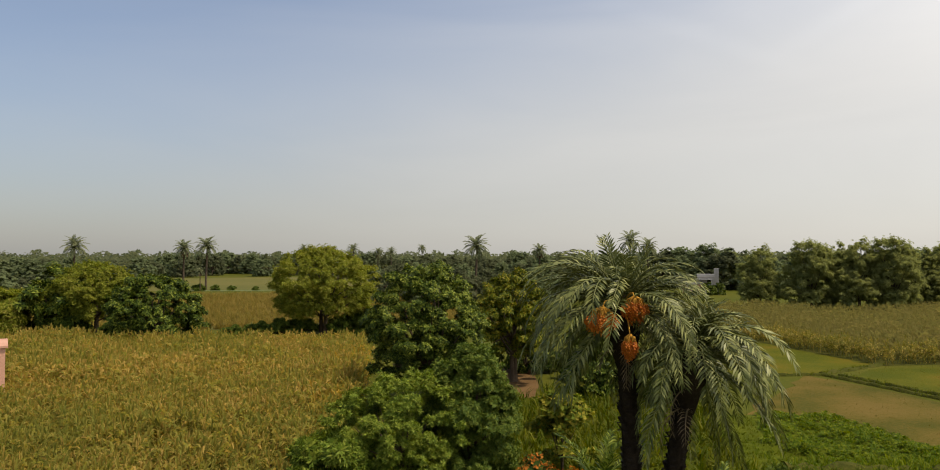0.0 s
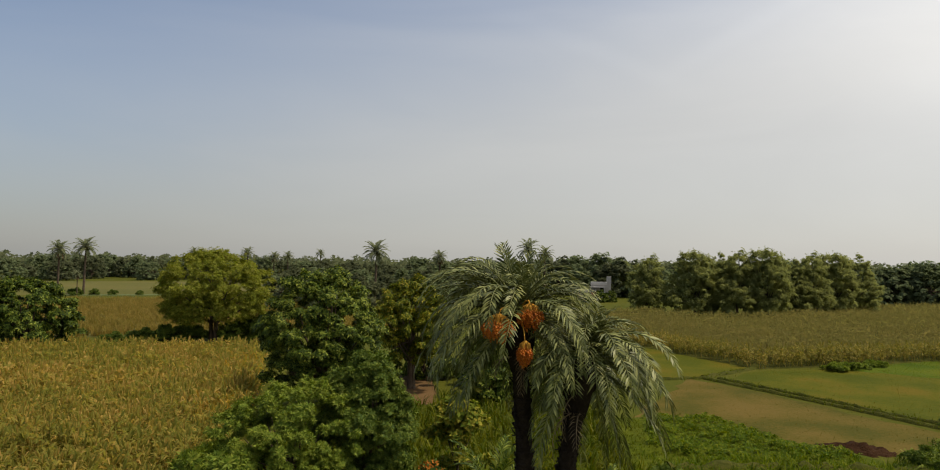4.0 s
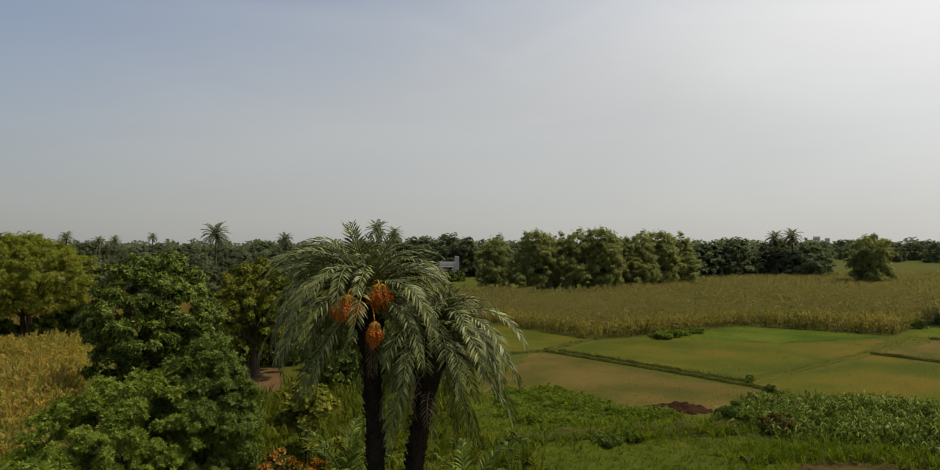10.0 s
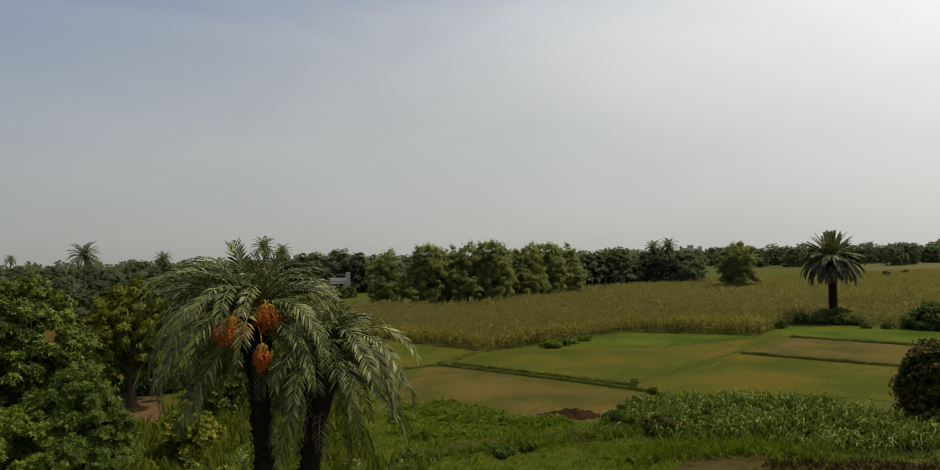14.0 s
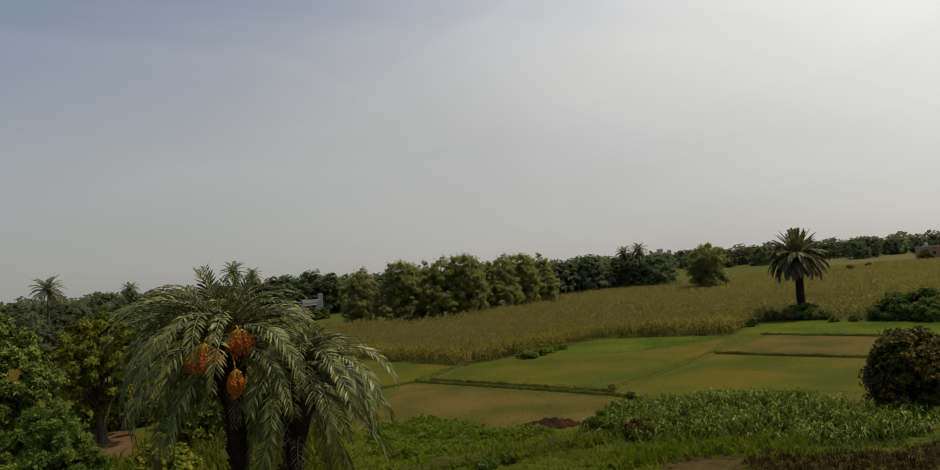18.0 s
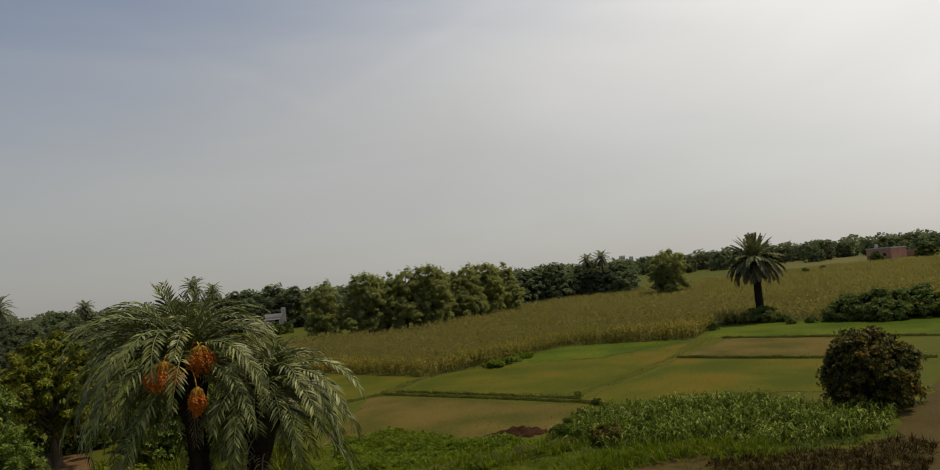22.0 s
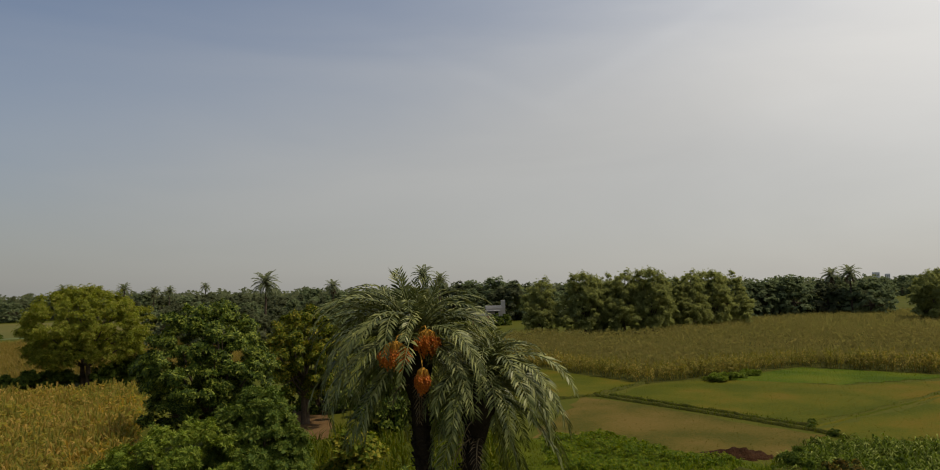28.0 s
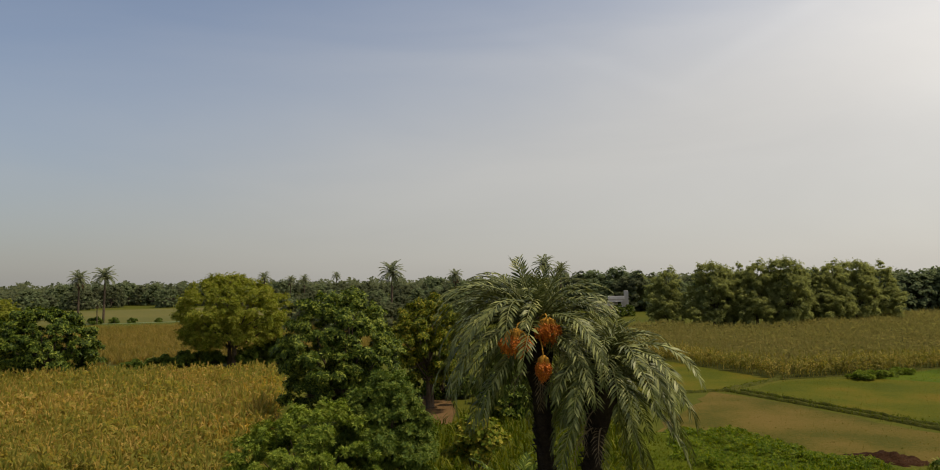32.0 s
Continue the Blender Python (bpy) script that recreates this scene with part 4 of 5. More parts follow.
field("undergrowth", sow(UNDER, 11, rng, lambda p: ~in_polygon(p, ORCHARD)), VEG_PLANT + TUFT, (0.3, 0.9), M_GRASS, "green undergrowth beneath the palms", "undergrowth", 31, 0.3, hump)
BANK = [(28.2, 16.4), (29.0, 14.2), (30.2, 11), (31.4, 8.6), (33, 6.2), (35, 4.6), (34, 4.2), (31.6, 6.0), (30.2, 8.0), (28.8, 10.4), (27.6, 13.4), (26.8, 15.8)]
field("bank_grass", sow(BANK, 30, rng, lambda p: ~in_polygon(p, BARE_PATCH)), TUFT + VEG_PLANT * 3, (0.15, 0.4), M_FEATHER, "dark green rank grass on the bank before the fodder", "grass", 35, 0.3, hump)
DRYWEEDS = [(27.6, 10.2), (28.8, 10.2), (30.2, 7.8), (31.6, 5.8), (34, 4.1), (33.2, 2.8), (26.5, 2.8), (26.6, 8.6)]
sheet("weedy_soil", DRYWEEDS, 0.036, M_PATH, "dark brown earth under the dry weeds", 0.6, 0, 0.25)
field("dry_weeds", sow(DRYWEEDS, 60, rng), TUFT + VEG_PLANT * 2, (0.12, 0.42), M_DRY, "dark reddish-brown dry weeds", "weeds", 32, 0.5, hump)


def earth_mound():
    v, f, n = [], [], 26
    for j in range(n):
        for i in range(n):
            x, y = (i / (n - 1) - 0.5) * 3.7, (j / (n - 1) - 0.5) * 2.2
            r = math.hypot(x / 1.85, y / 1.1)
            h = max(0, 1 - r) ** 0.7 * 0.46 * (0.75 + 0.6 * noise.noise((x * 1.3, y * 1.3, 3)))
            h += (0.12 * noise.noise((x * 3, y * 3, 9)) + 0.08 * noise.noise((x * 8, y * 8, 4))) * (r < 0.95)
            v.append((x, y, h - 0.05))
    f = [(j * n + i, j * n + i + 1, (j + 1) * n + i + 1, (j + 1) * n + i) for j in range(n - 1) for i in range(n - 1)]
    ob = new("earth_mound", quick_mesh("earth_mound", v, f, M_EARTH))
    ob.location, ob.rotation_euler = (30.2, 21.0, 0.02), (0, 0, -0.75)
    tagged(ob, "heap of dark red-brown dug earth on a plot edge", "earth mound")


earth_mound()


# ---- the pair of date palms in front ----
FRONT, RIGHT = 4.18, -0.53  # towards the terrace, and along the plots


def turned(a, b):
    """The angle between two bearings."""
    return abs((a - b + math.pi) % (2 * math.pi) - math.pi)


def date_palm(at, lean, height, layers, seed, label, bare, thin, front, bunches=(), dry=0):
    """layers: start angle, droop, length and number of the leaves of each age; bare and thin give the share kept at an angle."""
    rng = np.random.default_rng(seed)
    ob = thing("date_palm", at, label, "palm tree", "date palms beside the meadow")
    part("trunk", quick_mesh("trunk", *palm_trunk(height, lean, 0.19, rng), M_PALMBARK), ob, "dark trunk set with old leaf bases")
    a = rng.uniform(0, 6)
    for li, (start, droop, length, count) in enumerate(layers):
        k = li / (len(layers) - 1)
        meshes = [quick_mesh("frond", *frond_arrays(length * f, start + rng.uniform(-5, 5), droop * rng.uniform(0.85, 1.15), int(length * f * 11), 0.29, rng, 0.042, 0.1 + 0.25 * k, 0.024, 1.2, 0.3 - 0.2 * k), M_FROND) for f in (0.86, 1.0, 1.1)]
        for i in range(count):
            a += 2.39996 + rng.uniform(-0.35, 0.35)
            if rng.random() > bare(a, k):
                continue
            fr = part("frond", meshes[int(rng.integers(3))], ob)
            s = thin(a, k) * rng.uniform(0.92, 1.08)
            fr.location = (lean[0] + 0.12 * math.cos(a), lean[1] + 0.12 * math.sin(a), height + 0.2 - 0.6 * k)
            fr.rotation_euler, fr.scale = (rng.uniform(-0.28, 0.28), rng.uniform(-0.14, 0.14), a), (s, s, s)
    # single leaves that hang before the trunk: direction, start angle, droop, length
    for a, start, droop, length in front:
        fr = part("frond", quick_mesh("frond", *frond_arrays(length, start, droop, int(length * 11), 0.3, rng, 0.046, 0.15, 0.024, 1.2, 0.12), M_FROND), ob)
        fr.location, fr.rotation_euler = (lean[0] + 0.12 * math.cos(a), lean[1] + 0.12 * math.sin(a), height), (0, 0, a)
    # boss of old leaf bases and fibre, added near-black for the crown's inner shade
    v, f = tube([(lean[0] * (1 - 0.06 * u), lean[1] * (1 - 0.06 * u), height + 0.25 - 0.42 * u) for u in range(5)], [0.12, 0.3, 0.36, 0.31, 0.2], 12, 0.15, rng)
    part("leaf_boss", quick_mesh("leaf_boss", v, f, M_PALMBARK), ob, "fibrous leaf-base boss added to darken the crown's inside")
    for i in range(dry):
        a = FRONT + rng.uniform(-1.6, 1.6)
        fr = part("dry_frond", quick_mesh("dry_frond", *frond_arrays(rng.uniform(0.9, 1.5), rng.uniform(-10, 30), 120, 12, 0.2, rng, 0.02, 0.3, 0.02), M_DEADFROND), ob, "old dry leaf stalk against the trunk")
        fr.location, fr.rotation_euler = (lean[0] * 0.9 + 0.1 * math.cos(a), lean[1] * 0.9 + 0.1 * math.sin(a), height - rng.uniform(0.7, 1.4)), (0, 0, a)
    for bx, by, bz, s, wide, fan in bunches:
        g = part("fruit", date_bunch(rng, 0.6, wide, 1700, 90, fan), ob, "hanging brush of ripe orange dates")
        g.location, g.scale = (bx, by, bz), (s, s, s)
        root = np.array([lean[0], lean[1], height - 0.1]) - np.array([bx, by, bz])
        pts = [root / s, root / s * 0.72 + np.array([0, 0, 0.12]), root / s * 0.4 + np.array([0, 0, 0.17]), root / s * 0.14 + np.array([0, 0, 0.12]), np.array([0, 0, -0.05])]
        part("stalk", quick_mesh("stalk", *tube(pts, [0.024, 0.022, 0.019, 0.016, 0.014], 6), M_STALK, smooth=True), g)
    return ob


def tall_bare(a, k):
    # old leaves are cut away on the fruiting side, which bares the trunk
    r = turned(a, RIGHT)
    if k > 0.12 and turned(a, FRONT - 0.05) < 0.62:
        return 0.1
    return 0.6 if r < 0.8 and k < 0.8 else 1.0


def low_bare(a, k):
    f = turned(a, FRONT)
    if k > 0.2 and turned(a, FRONT - 0.75) < 0.35:
        return 0.35
    return 0.3 if f < 0.4 and k > 0.3 else 0.5 if turned(a, RIGHT + math.pi) < 1.0 else 1.0


date_palm((8.25, 13.55, 0), (-0.30, 0.12), 7.40, [(86, 42, 1.4, 9), (77, 95, 1.95, 13), (66, 128, 2.4, 22), (50, 142, 2.55, 30), (34, 134, 2.7, 34), (14, 114, 2.7, 28), (-12, 80, 2.5, 17), (-44, 38, 2.2, 9)], 3,
          "tall date palm with drooping grey-green fronds and orange dates", tall_bare, lambda a, k: 0.86 if turned(a, RIGHT) < 0.9 else 1.0,
          [(3.93, 50, 136, 2.7), (4.02, 20, 108, 2.3), (3.62, 52, 134, 2.6), (3.42, 40, 126, 2.5), (4.9, 34, 122, 2.3), (5.1, 48, 130, 2.4), (4.75, 5, 92, 1.9), (4.1, 74, 128, 1.5)],
          [(-1.3, -0.78, 7.42, 0.95, 0.38, 1.0), (-0.5, -0.75, 7.62, 0.9, 0.36, 0.9), (-0.80, -1.05, 6.86, 0.88, 0.22, 0.75)], 7)
date_palm((8.28, 12.95, 0), (0.72, -0.42), 6.55, [(80, 60, 1.0, 5), (66, 118, 1.5, 15), (52, 140, 1.85, 21), (36, 138, 2.0, 25), (18, 122, 2.15, 24), (-4, 96, 2.35, 19), (-30, 62, 2.5, 13), (-55, 32, 2.7, 10)], 4,
          "leaning date palm with drooping grey-green fronds", low_bare, lambda a, k: 0.8 if turned(a, RIGHT + math.pi) < 0.9 else 1.0,
          [(3.5, 30, 118, 2.1), (3.75, 10, 98, 2.3), (4.5, 30, 112, 2.7), (4.8, 36, 120, 2.7), (5.1, 44, 124, 2.6)], (), 3)


# ---- trees round the palms ----
mango_a = tree_meshes(101, 7.0, 8.0, 1.4, 21, 15000, CL_MANGO, 0.24, M_MANGO, 0.22, 2, puffs=560, puff=0.28, stir=0.28, squash=0.8)
plant_tree("mango_tree", mango_a, (9.9, 38.2, 0), "dense dark green mango tree with a rounded crown")
mango_b = tree_meshes(102, 5.4, 7.4, 2.0, 13, 7500, CL_MANGO, 0.25, M_FLUSH, 0.16, 2, 0.8, 0.7, puffs=260, puff=0.28, stir=0.3, squash=0.8)
plant_tree("mango_tree", mango_b, (16.9, 43.2, 0), "mango tree with yellow-green young leaves and a forked trunk")
bush_a = tree_meshes(103, 5.2, 4.5, 0.5, 15, 16000, CL_FINE, 0.14, M_BRIGHT, 0.12, 3, 0.7, 0.7, puffs=520, puff=0.18, stir=0.25, spike=1.6, squash=0.8)
plant_tree("bushy_tree", bush_a, (4.9, 23.6, 0), "bright green bushy tree with fine leaves", turn=0.4)
bush_c = tree_meshes(104, 2.6, 3.0, 0.3, 7, 2200, CL_FINE, 0.24, M_BRIGHT, 0.07, 3, 0.7, 0.7)
plant_tree("bushy_tree", bush_c, (2.7, 22.6, 0), "low bright green bush at the crop edge", "bush")
bush_b = tree_meshes(105, 3.7, 5.2, 0.6, 11, 9000, CL_FINE, 0.17, M_FEATHER, 0.11, 2, 0.9, 0.6, puffs=340, puff=0.185, stir=0.3, spike=1.8, squash=0.8)
plant_tree("feathery_tree", bush_b, (7.7, 23.8, 0), "dark feathery-leaved tree beside a bright bush")
croton = tree_meshes(106, 1.5, 2.1, 0.2, 7, 900, CL_ROUND, 0.16, M_CROTON, 0.04, 4)
plant_tree("orange_shrub", croton, spot(22.9, 23.5), "green shrub with orange-red leaf tips", "shrub", "orange shrubs under the palms")
plant_tree("orange_shrub", croton, spot(26.2, 22.5), "small green shrub with orange-red leaf tips", "shrub", "orange shrubs under the palms", 2.0, 0.9)
yellow = tree_meshes(107, 2.2, 3.4, 0.6, 8, 1300, CL_ROUND, 0.2, M_YSHRUB, 0.05, 3, 0.9)
plant_tree("yellow_shrub", yellow, spot(25.4, 26.5), "shrub with yellow-green rounded leaves", "shrub")
for k, (bearing, d, h) in enumerate([(28.0, 20.5, 1.0), (38.5, 19.0, 0.8)]):
    g = np.random.default_rng(140 + k)
    ob = thing("young_palm", spot(bearing, d), "young dark green date palm without a tall trunk", "palm tree", "young palms under the old ones")
    part("trunk", quick_mesh("trunk", *palm_trunk(1.6 * h, (0.05, 0.0), 0.16, g), M_PALMBARK), ob)
    mm = [quick_mesh("frond", *frond_arrays(2.1, s, dr, 34, 0.36, g, 0.045, 0.2), M_MANGO) for s, dr in ((75, 60), (50, 80), (25, 80), (0, 60))]
    for i in range(18):
        fr = part("frond", mm[i * 4 // 18], ob)
        fr.location, fr.rotation_euler = (0.05, 0, 1.6 * h), (g.uniform(-0.2, 0.2), 0, i * 2.4)

# ---- the trees behind the ripening crop ----
yellow_tree = tree_meshes(110, 10.2, 8.9, 2.4, 22, 22000, CL_FINE, 0.21, M_YELLOW, 0.22, 3, 0.66, 0.72, puffs=700, puff=0.4, stir=0.45, spike=1.2, squash=0.8)
plant_tree("acacia_tree", yellow_tree, (7.7, 74.0, 0), "broad acacia tree with a yellow-green crown", group="trees behind the crop")
acacia_b = tree_meshes(111, 7.4, 7.8, 2.2, 16, 15000, CL_FINE, 0.21, M_YELLOW, 0.2, 2, 0.65, 0.72, puffs=480, puff=0.38, stir=0.45, spike=1.2, squash=0.8)
plant_tree("acacia_tree", acacia_b, (-14.6, 79.0, 0), "yellow-green acacia with a wide crown and leaning trunk", group="trees behind the crop")
dark_mango = tree_meshes(112, 8.2, 6.5, 0.5, 17, 9000, CL_MANGO, 0.34, M_MANGO, 0.24, 2, 0.7, 0.7, puffs=520, puff=0.3)
plant_tree("mango_tree", dark_mango, (-7.9, 68.6, 0), "low wide dark green mango tree at the field edge", group="trees behind the crop")
dark_b = tree_meshes(113, 7.4, 6.8, 0.9, 13, 3600, CL_MANGO, 0.6, M_MANGO, 0.2, 2)
plant_tree("dark_tree", dark_b, (-18.2, 80.0, 0), "dark green tree in the hedge behind the crop", group="trees behind the crop")
pale = tree_meshes(114, 6.0, 4.9, 0.4, 11, 2600, CL_FINE, 0.55, M_YELLOW, 0.12, 3)
plant_tree("pale_bush", pale, (-22.3, 80.0, 0), "pale olive bush in the hedge behind the crop", "bush")
plant_tree("pale_bush", pale, (-27.5, 82.0, 0), "pale olive bush in the hedge behind the crop", "bush", turn=2.0, scale=1.15)
plant_tree("dark_tree", dark_b, (-33.5, 86.0, 0), "dark green tree in the hedge behind the crop", group="trees behind the crop", turn=1.0, scale=0.95)
low = tree_meshes(115, 3.2, 2.0, 0.1, 7, 1700, CL_FINE, 0.26, M_FEATHER, 0.06, 3, lobes=ground_lobes(115, 3.4, 1.9, 10), puff=0.3)
# bushes added in place of the dark shadow on the grass here
for i, (x, y, s) in enumerate([(1.3, 74.5, 0.6), (3.4, 74.0, 0.7), (5.5, 74.6, 0.75), (9.6, 74.4, 0.75), (11.2, 75.2, 0.9), (-1.2, 74.2, 0.5), (13.0, 72.5, 1.1), (-12.0, 76.0, 0.8), (-16.5, 77.0, 0.7)]):
    plant_tree("low_bush", low, (x, y, 0), "low dark bush added as the shade band under the trees", "bush", "hedge bushes", 1.3 * i, 1.45 * s)


# ---- palms further off ----
def far_palm_meshes(seed, height, length, fronds, pairs, skirt=0):
    g = np.random.default_rng(seed)
    # far stems wear the paler tree bark, again to imitate haze
    t = quick_mesh("trunk", *palm_trunk(height, (g.uniform(-0.4, 0.4), g.uniform(-0.4, 0.4)), 0.22, g, False), M_BARK)
    lean = (t.vertices[-1].co.x, t.vertices[-1].co.y)
    chunks = []
    for i in range(fronds):
        k = i / (fronds - 1)
        v, f = frond_arrays(length * g.uniform(0.9, 1.1), 78 - 95 * k, 55 + 35 * k, pairs, 0.6, g, 0.17, 0.2, 0.05)
        a = i * 2.4 + g.uniform(-0.2, 0.2)
        r = np.array(Euler((g.uniform(-0.2, 0.2), 0, a)).to_matrix())
        chunks.append((v @ r.T + np.array([lean[0], lean[1], height - 0.4 * k]), f))
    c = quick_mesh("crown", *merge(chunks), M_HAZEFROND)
    s = None
    if skirt:
        chunks = []
        for i in range(skirt):
            v, f = frond_arrays(length * 0.8, -35 - 25 * g.random(), 30, pairs, 0.5, g, 0.13, 0.2, 0.05)
            r = np.array(Euler((0, 0, i * 2.4)).to_matrix())
            chunks.append((v @ r.T + np.array([lean[0], lean[1], height - 0.5]), f))
        s = quick_mesh("dry_skirt", *merge(chunks), M_DEADFROND)
    return t, c, s


def far_palm(meshes, at, scale, turn, label):
    ob = thing("distant_palm", at, label, "palm tree", "palms above the far trees", "", turn, scale)
    part("trunk", meshes[0], ob)
    part("crown", meshes[1], ob)
    if meshes[2]:
        part("dry_skirt", meshes[2], ob, "dry brown hanging fronds")


FP = [far_palm_meshes(201, 10.2, 3.0, 30, 20), far_palm_meshes(202, 10.2, 2.8, 28, 18, 8), far_palm_meshes(203, 10.2, 2.7, 24, 18)]
# bearing, distance, height of the top
for i, (bearing, d, top, k) in enumerate([(18.4, 130, 12.0, 0), (31.0, 150, 13.4, 2), (32.4, 170, 12.4, 2), (-11.8, 170, 12.3, 0), (-2.9, 175, 12.5, 0), (-4.5, 190, 12.2, 1), (4.5, 330, 13.2, 2), (6.0, 330, 12.2, 2),
                                          (8.4, 260, 12.2, 0), (10.4, 260, 11.0, 1), (11.5, 260, 11.2, 2), (14.0, 380, 13.8, 2), (23.7, 200, 11.5, 1), (62.3, 186, 11.3, 1), (63.6, 182, 11.8, 1), (9.5, 75.5, 5.2, 2)]):
    far_palm(FP[k], spot(bearing, d), top / 12.2, 1.7 * i, "tall date palm rising above the far trees" if top > 6 else "short date palm beside the acacia")

for i, (bearing, d, sc) in enumerate([(-3.4, 172, 1.0), (-2.2, 173, 0.8), (-4.9, 186, 1.1), (-1.0, 172, 0.7), (0.8, 171, 0.6), (3.2, 170, 0.5)]):
    plant_tree("low_bush", low, spot(bearing, d), "low dark bush along the irrigation channel", "bush", "bushes along the channel", 1.1 * i, 0.9 * sc)
far_palm(FP[1], spot(-3.3, 171), 0.45, 0.6, "short date palm beside the irrigation channel")

lone = thing("lone_palm", (84.6, 22.6, 0), "lone thick-crowned date palm at the crop edge", "palm tree")
g = np.random.default_rng(77)
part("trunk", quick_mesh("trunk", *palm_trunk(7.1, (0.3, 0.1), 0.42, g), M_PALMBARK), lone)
# stiff plumes above, long drooping wings below
lk = [(84, 6, 2.9), (70, 10, 3.2), (54, 14, 3.3), (38, 20, 3.4), (26, 50, 3.4), (26, 92, 3.9), (10, 88, 4.0), (-8, 76, 3.8)]
lm = [quick_mesh("frond", *frond_arrays(le, s, d, 40, 0.42 if s > 26 else 0.56, g, 0.12 if s > 26 else 0.2, 0.08 if s > 30 else 0.35, 0.07), M_FARFROND if s > 10 else M_WING) for s, d, le in lk]
for i in range(72):
    k = i / 71
    kind = min(7, int(k ** 0.72 * 8))
    fr = part("frond", lm[kind], lone, "brownish drooping frond" if kind > 5 else "")
    fr.location, fr.rotation_euler = (0.3, 0.1, 7.35 - 0.5 * k), (g.uniform(-0.2, 0.2), g.uniform(-0.1, 0.1), i * 2.4 + g.uniform(-0.2, 0.2))
dm = quick_mesh("dry_frond", *frond_arrays(2.4, -45, 30, 22, 0.5, g, 0.10, 0.2, 0.05), M_DEADFROND)
for i in range(12):
    fr = part("dry_frond", dm, lone, "dry brown hanging frond")
    fr.location, fr.rotation_euler = (0.3, 0.1, 6.7), (0, g.uniform(-0.15, 0.15), i * 2.4)
for i in range(6):
    gb = part("fruit", date_bunch(g, 0.8, 0.42, 200, 30), lone, "dull orange date cluster")
    gb.location, gb.scale = (0.3 + 0.8 * math.cos(1.05 * i), 0.1 + 0.8 * math.sin(1.05 * i), 7.2), (1.3, 1.3, 1.3)

# ---- single bushes and the dark round bush ----
round_bush = tree_meshes(120, 4.0, 3.95, 0.1, 15, 8000, CL_ROUND, 0.19, M_DARKBUSH, 0.14, 3, 0.85, 0.6, puffs=330, puff=0.38)
plant_tree("round_bush", round_bush, (40.3, 5.7, 0), "dense dark bush with russet leaf tips", "bush")
mid = tree_meshes(121, 4.4, 3.2, 0.1, 9, 2200, CL_ROUND, 0.3, M_MANGO, 0.08, 3, 0.8, lobes=ground_lobes(121, 4.4, 3.2, 13))
hedge = tree_meshes(124, 5.6, 3.0, 0.1, 9, 5200, CL_ROUND, 0.22, M_HEDGE, 0.08, 3, 0.8, lobes=ground_lobes(124, 5.6, 3.0, 17))
for i, (x, y, s, n) in enumerate([(82.4, 25.2, 0.36, 1), (83.8, 23.2, 0.5, 1), (83.6, 21.9, 0.56, 1), (82.8, 19.6, 0.26, 1), (82.8, 13.0, 0.85, 0), (82.4, 10.2, 1.0, 0), (84.4, 6.6, 1.0, 0), (80.8, 16.5, 0.22, 0), (84.0, 3.4, 0.95, 0), (80.2, 18.5, 0.2, 0), (86.0, 0.0, 0.9, 0)]):
    plant_tree("field_bush", hedge, (x, y, 0), "dark green bush round the palm's foot" if n else "dark green bush at the field edge", "bush", "bushes at the crop edge", 1.9 * i, s)
for i, (x, y, s) in enumerate([(20.0, 37.5, 0.8), (22.6, 42.0, 1.0), (25.5, 46.5, 1.15), (21.4, 33.8, 0.6), (28.5, 51.0, 1.2), (19.5, 47.0, 1.0)]):
    plant_tree("orchard_bush", mid, (x, y, 0), "dark green bush at the orchard's edge", "bush", "bushes at the orchard's edge", 2.3 * i, s)
for i, (bearing, d, sc) in enumerate([(36.9, 151, 0.8), (35.7, 149, 0.65), (37.7, 153, 0.75)]):
    plant_tree("farm_bush", mid, spot(bearing, d), "dark green bush before the farm building", "bush", "bushes before the farm building", 1.9 * i, sc)
field_tree = tree_meshes(122, 8.6, 10.6, 0.6, 15, 9000, CL_FINE, 0.36, M_ROW, 0.25, 2, 0.8, puffs=220, puff=0.6, stir=0.6, spike=1.2, squash=0.8)
plant_tree("field_tree", field_tree, (148.5, 58.0, 0), "round dark tree standing alone in the crop")
for x, y, s in [(207.5, 42.4, 0.55), (223, 40.7, 0.5), (263, 31.8, 1.1), (290, 19.5, 1.5)]:
    plant_tree("field_bush", mid, (x, y, 0), "small dark bush standing in the far crop", "bush", "bushes in the far crop", x, s)
scrub = tree_meshes(125, 2.6, 0.5, 0.05, 7, 1300, CL_FINE, 0.2, M_FEATHER, 0.02, 3, lobes=ground_lobes(125, 2.6, 0.5, 11), puff=0.25, spike=1.5)
twiggy = tree_meshes(126, 1.6, 1.1, 0.05, 7, 700, CL_FINE, 0.16, M_DARKBUSH, 0.03, 4, lobes=ground_lobes(126, 1.6, 1.1, 8))
for i, (x, y, s) in enumerate([(22.6, 19.2, 0.55), (23.9, 18.9, 0.45), (21.6, 19.9, 0.4), (19.4, 21.2, 0.6), (18.5, 20.4, 0.5), (20.2, 21.4, 0.35), (28.4, 17.2, 0.6), (29.2, 16.6, 0.6), (27.4, 18.0, 0.4), (25.6, 19.3, 0.35)]):
    plant_tree("scrub_clump", scrub, (x, y, 0.05), "low dark scrub in a hollow of the meadow", "scrub", "scrub clumps in the meadow", 1.7 * i, s)
plant_tree("twiggy_shrub", twiggy, (29.7, 15.6, 0), "brownish twiggy shrub at the fodder's edge", "shrub")
stake = thing("stake", (18.6, 47.7, 0.04), "short whitewashed stake in the orchard soil", "stake")
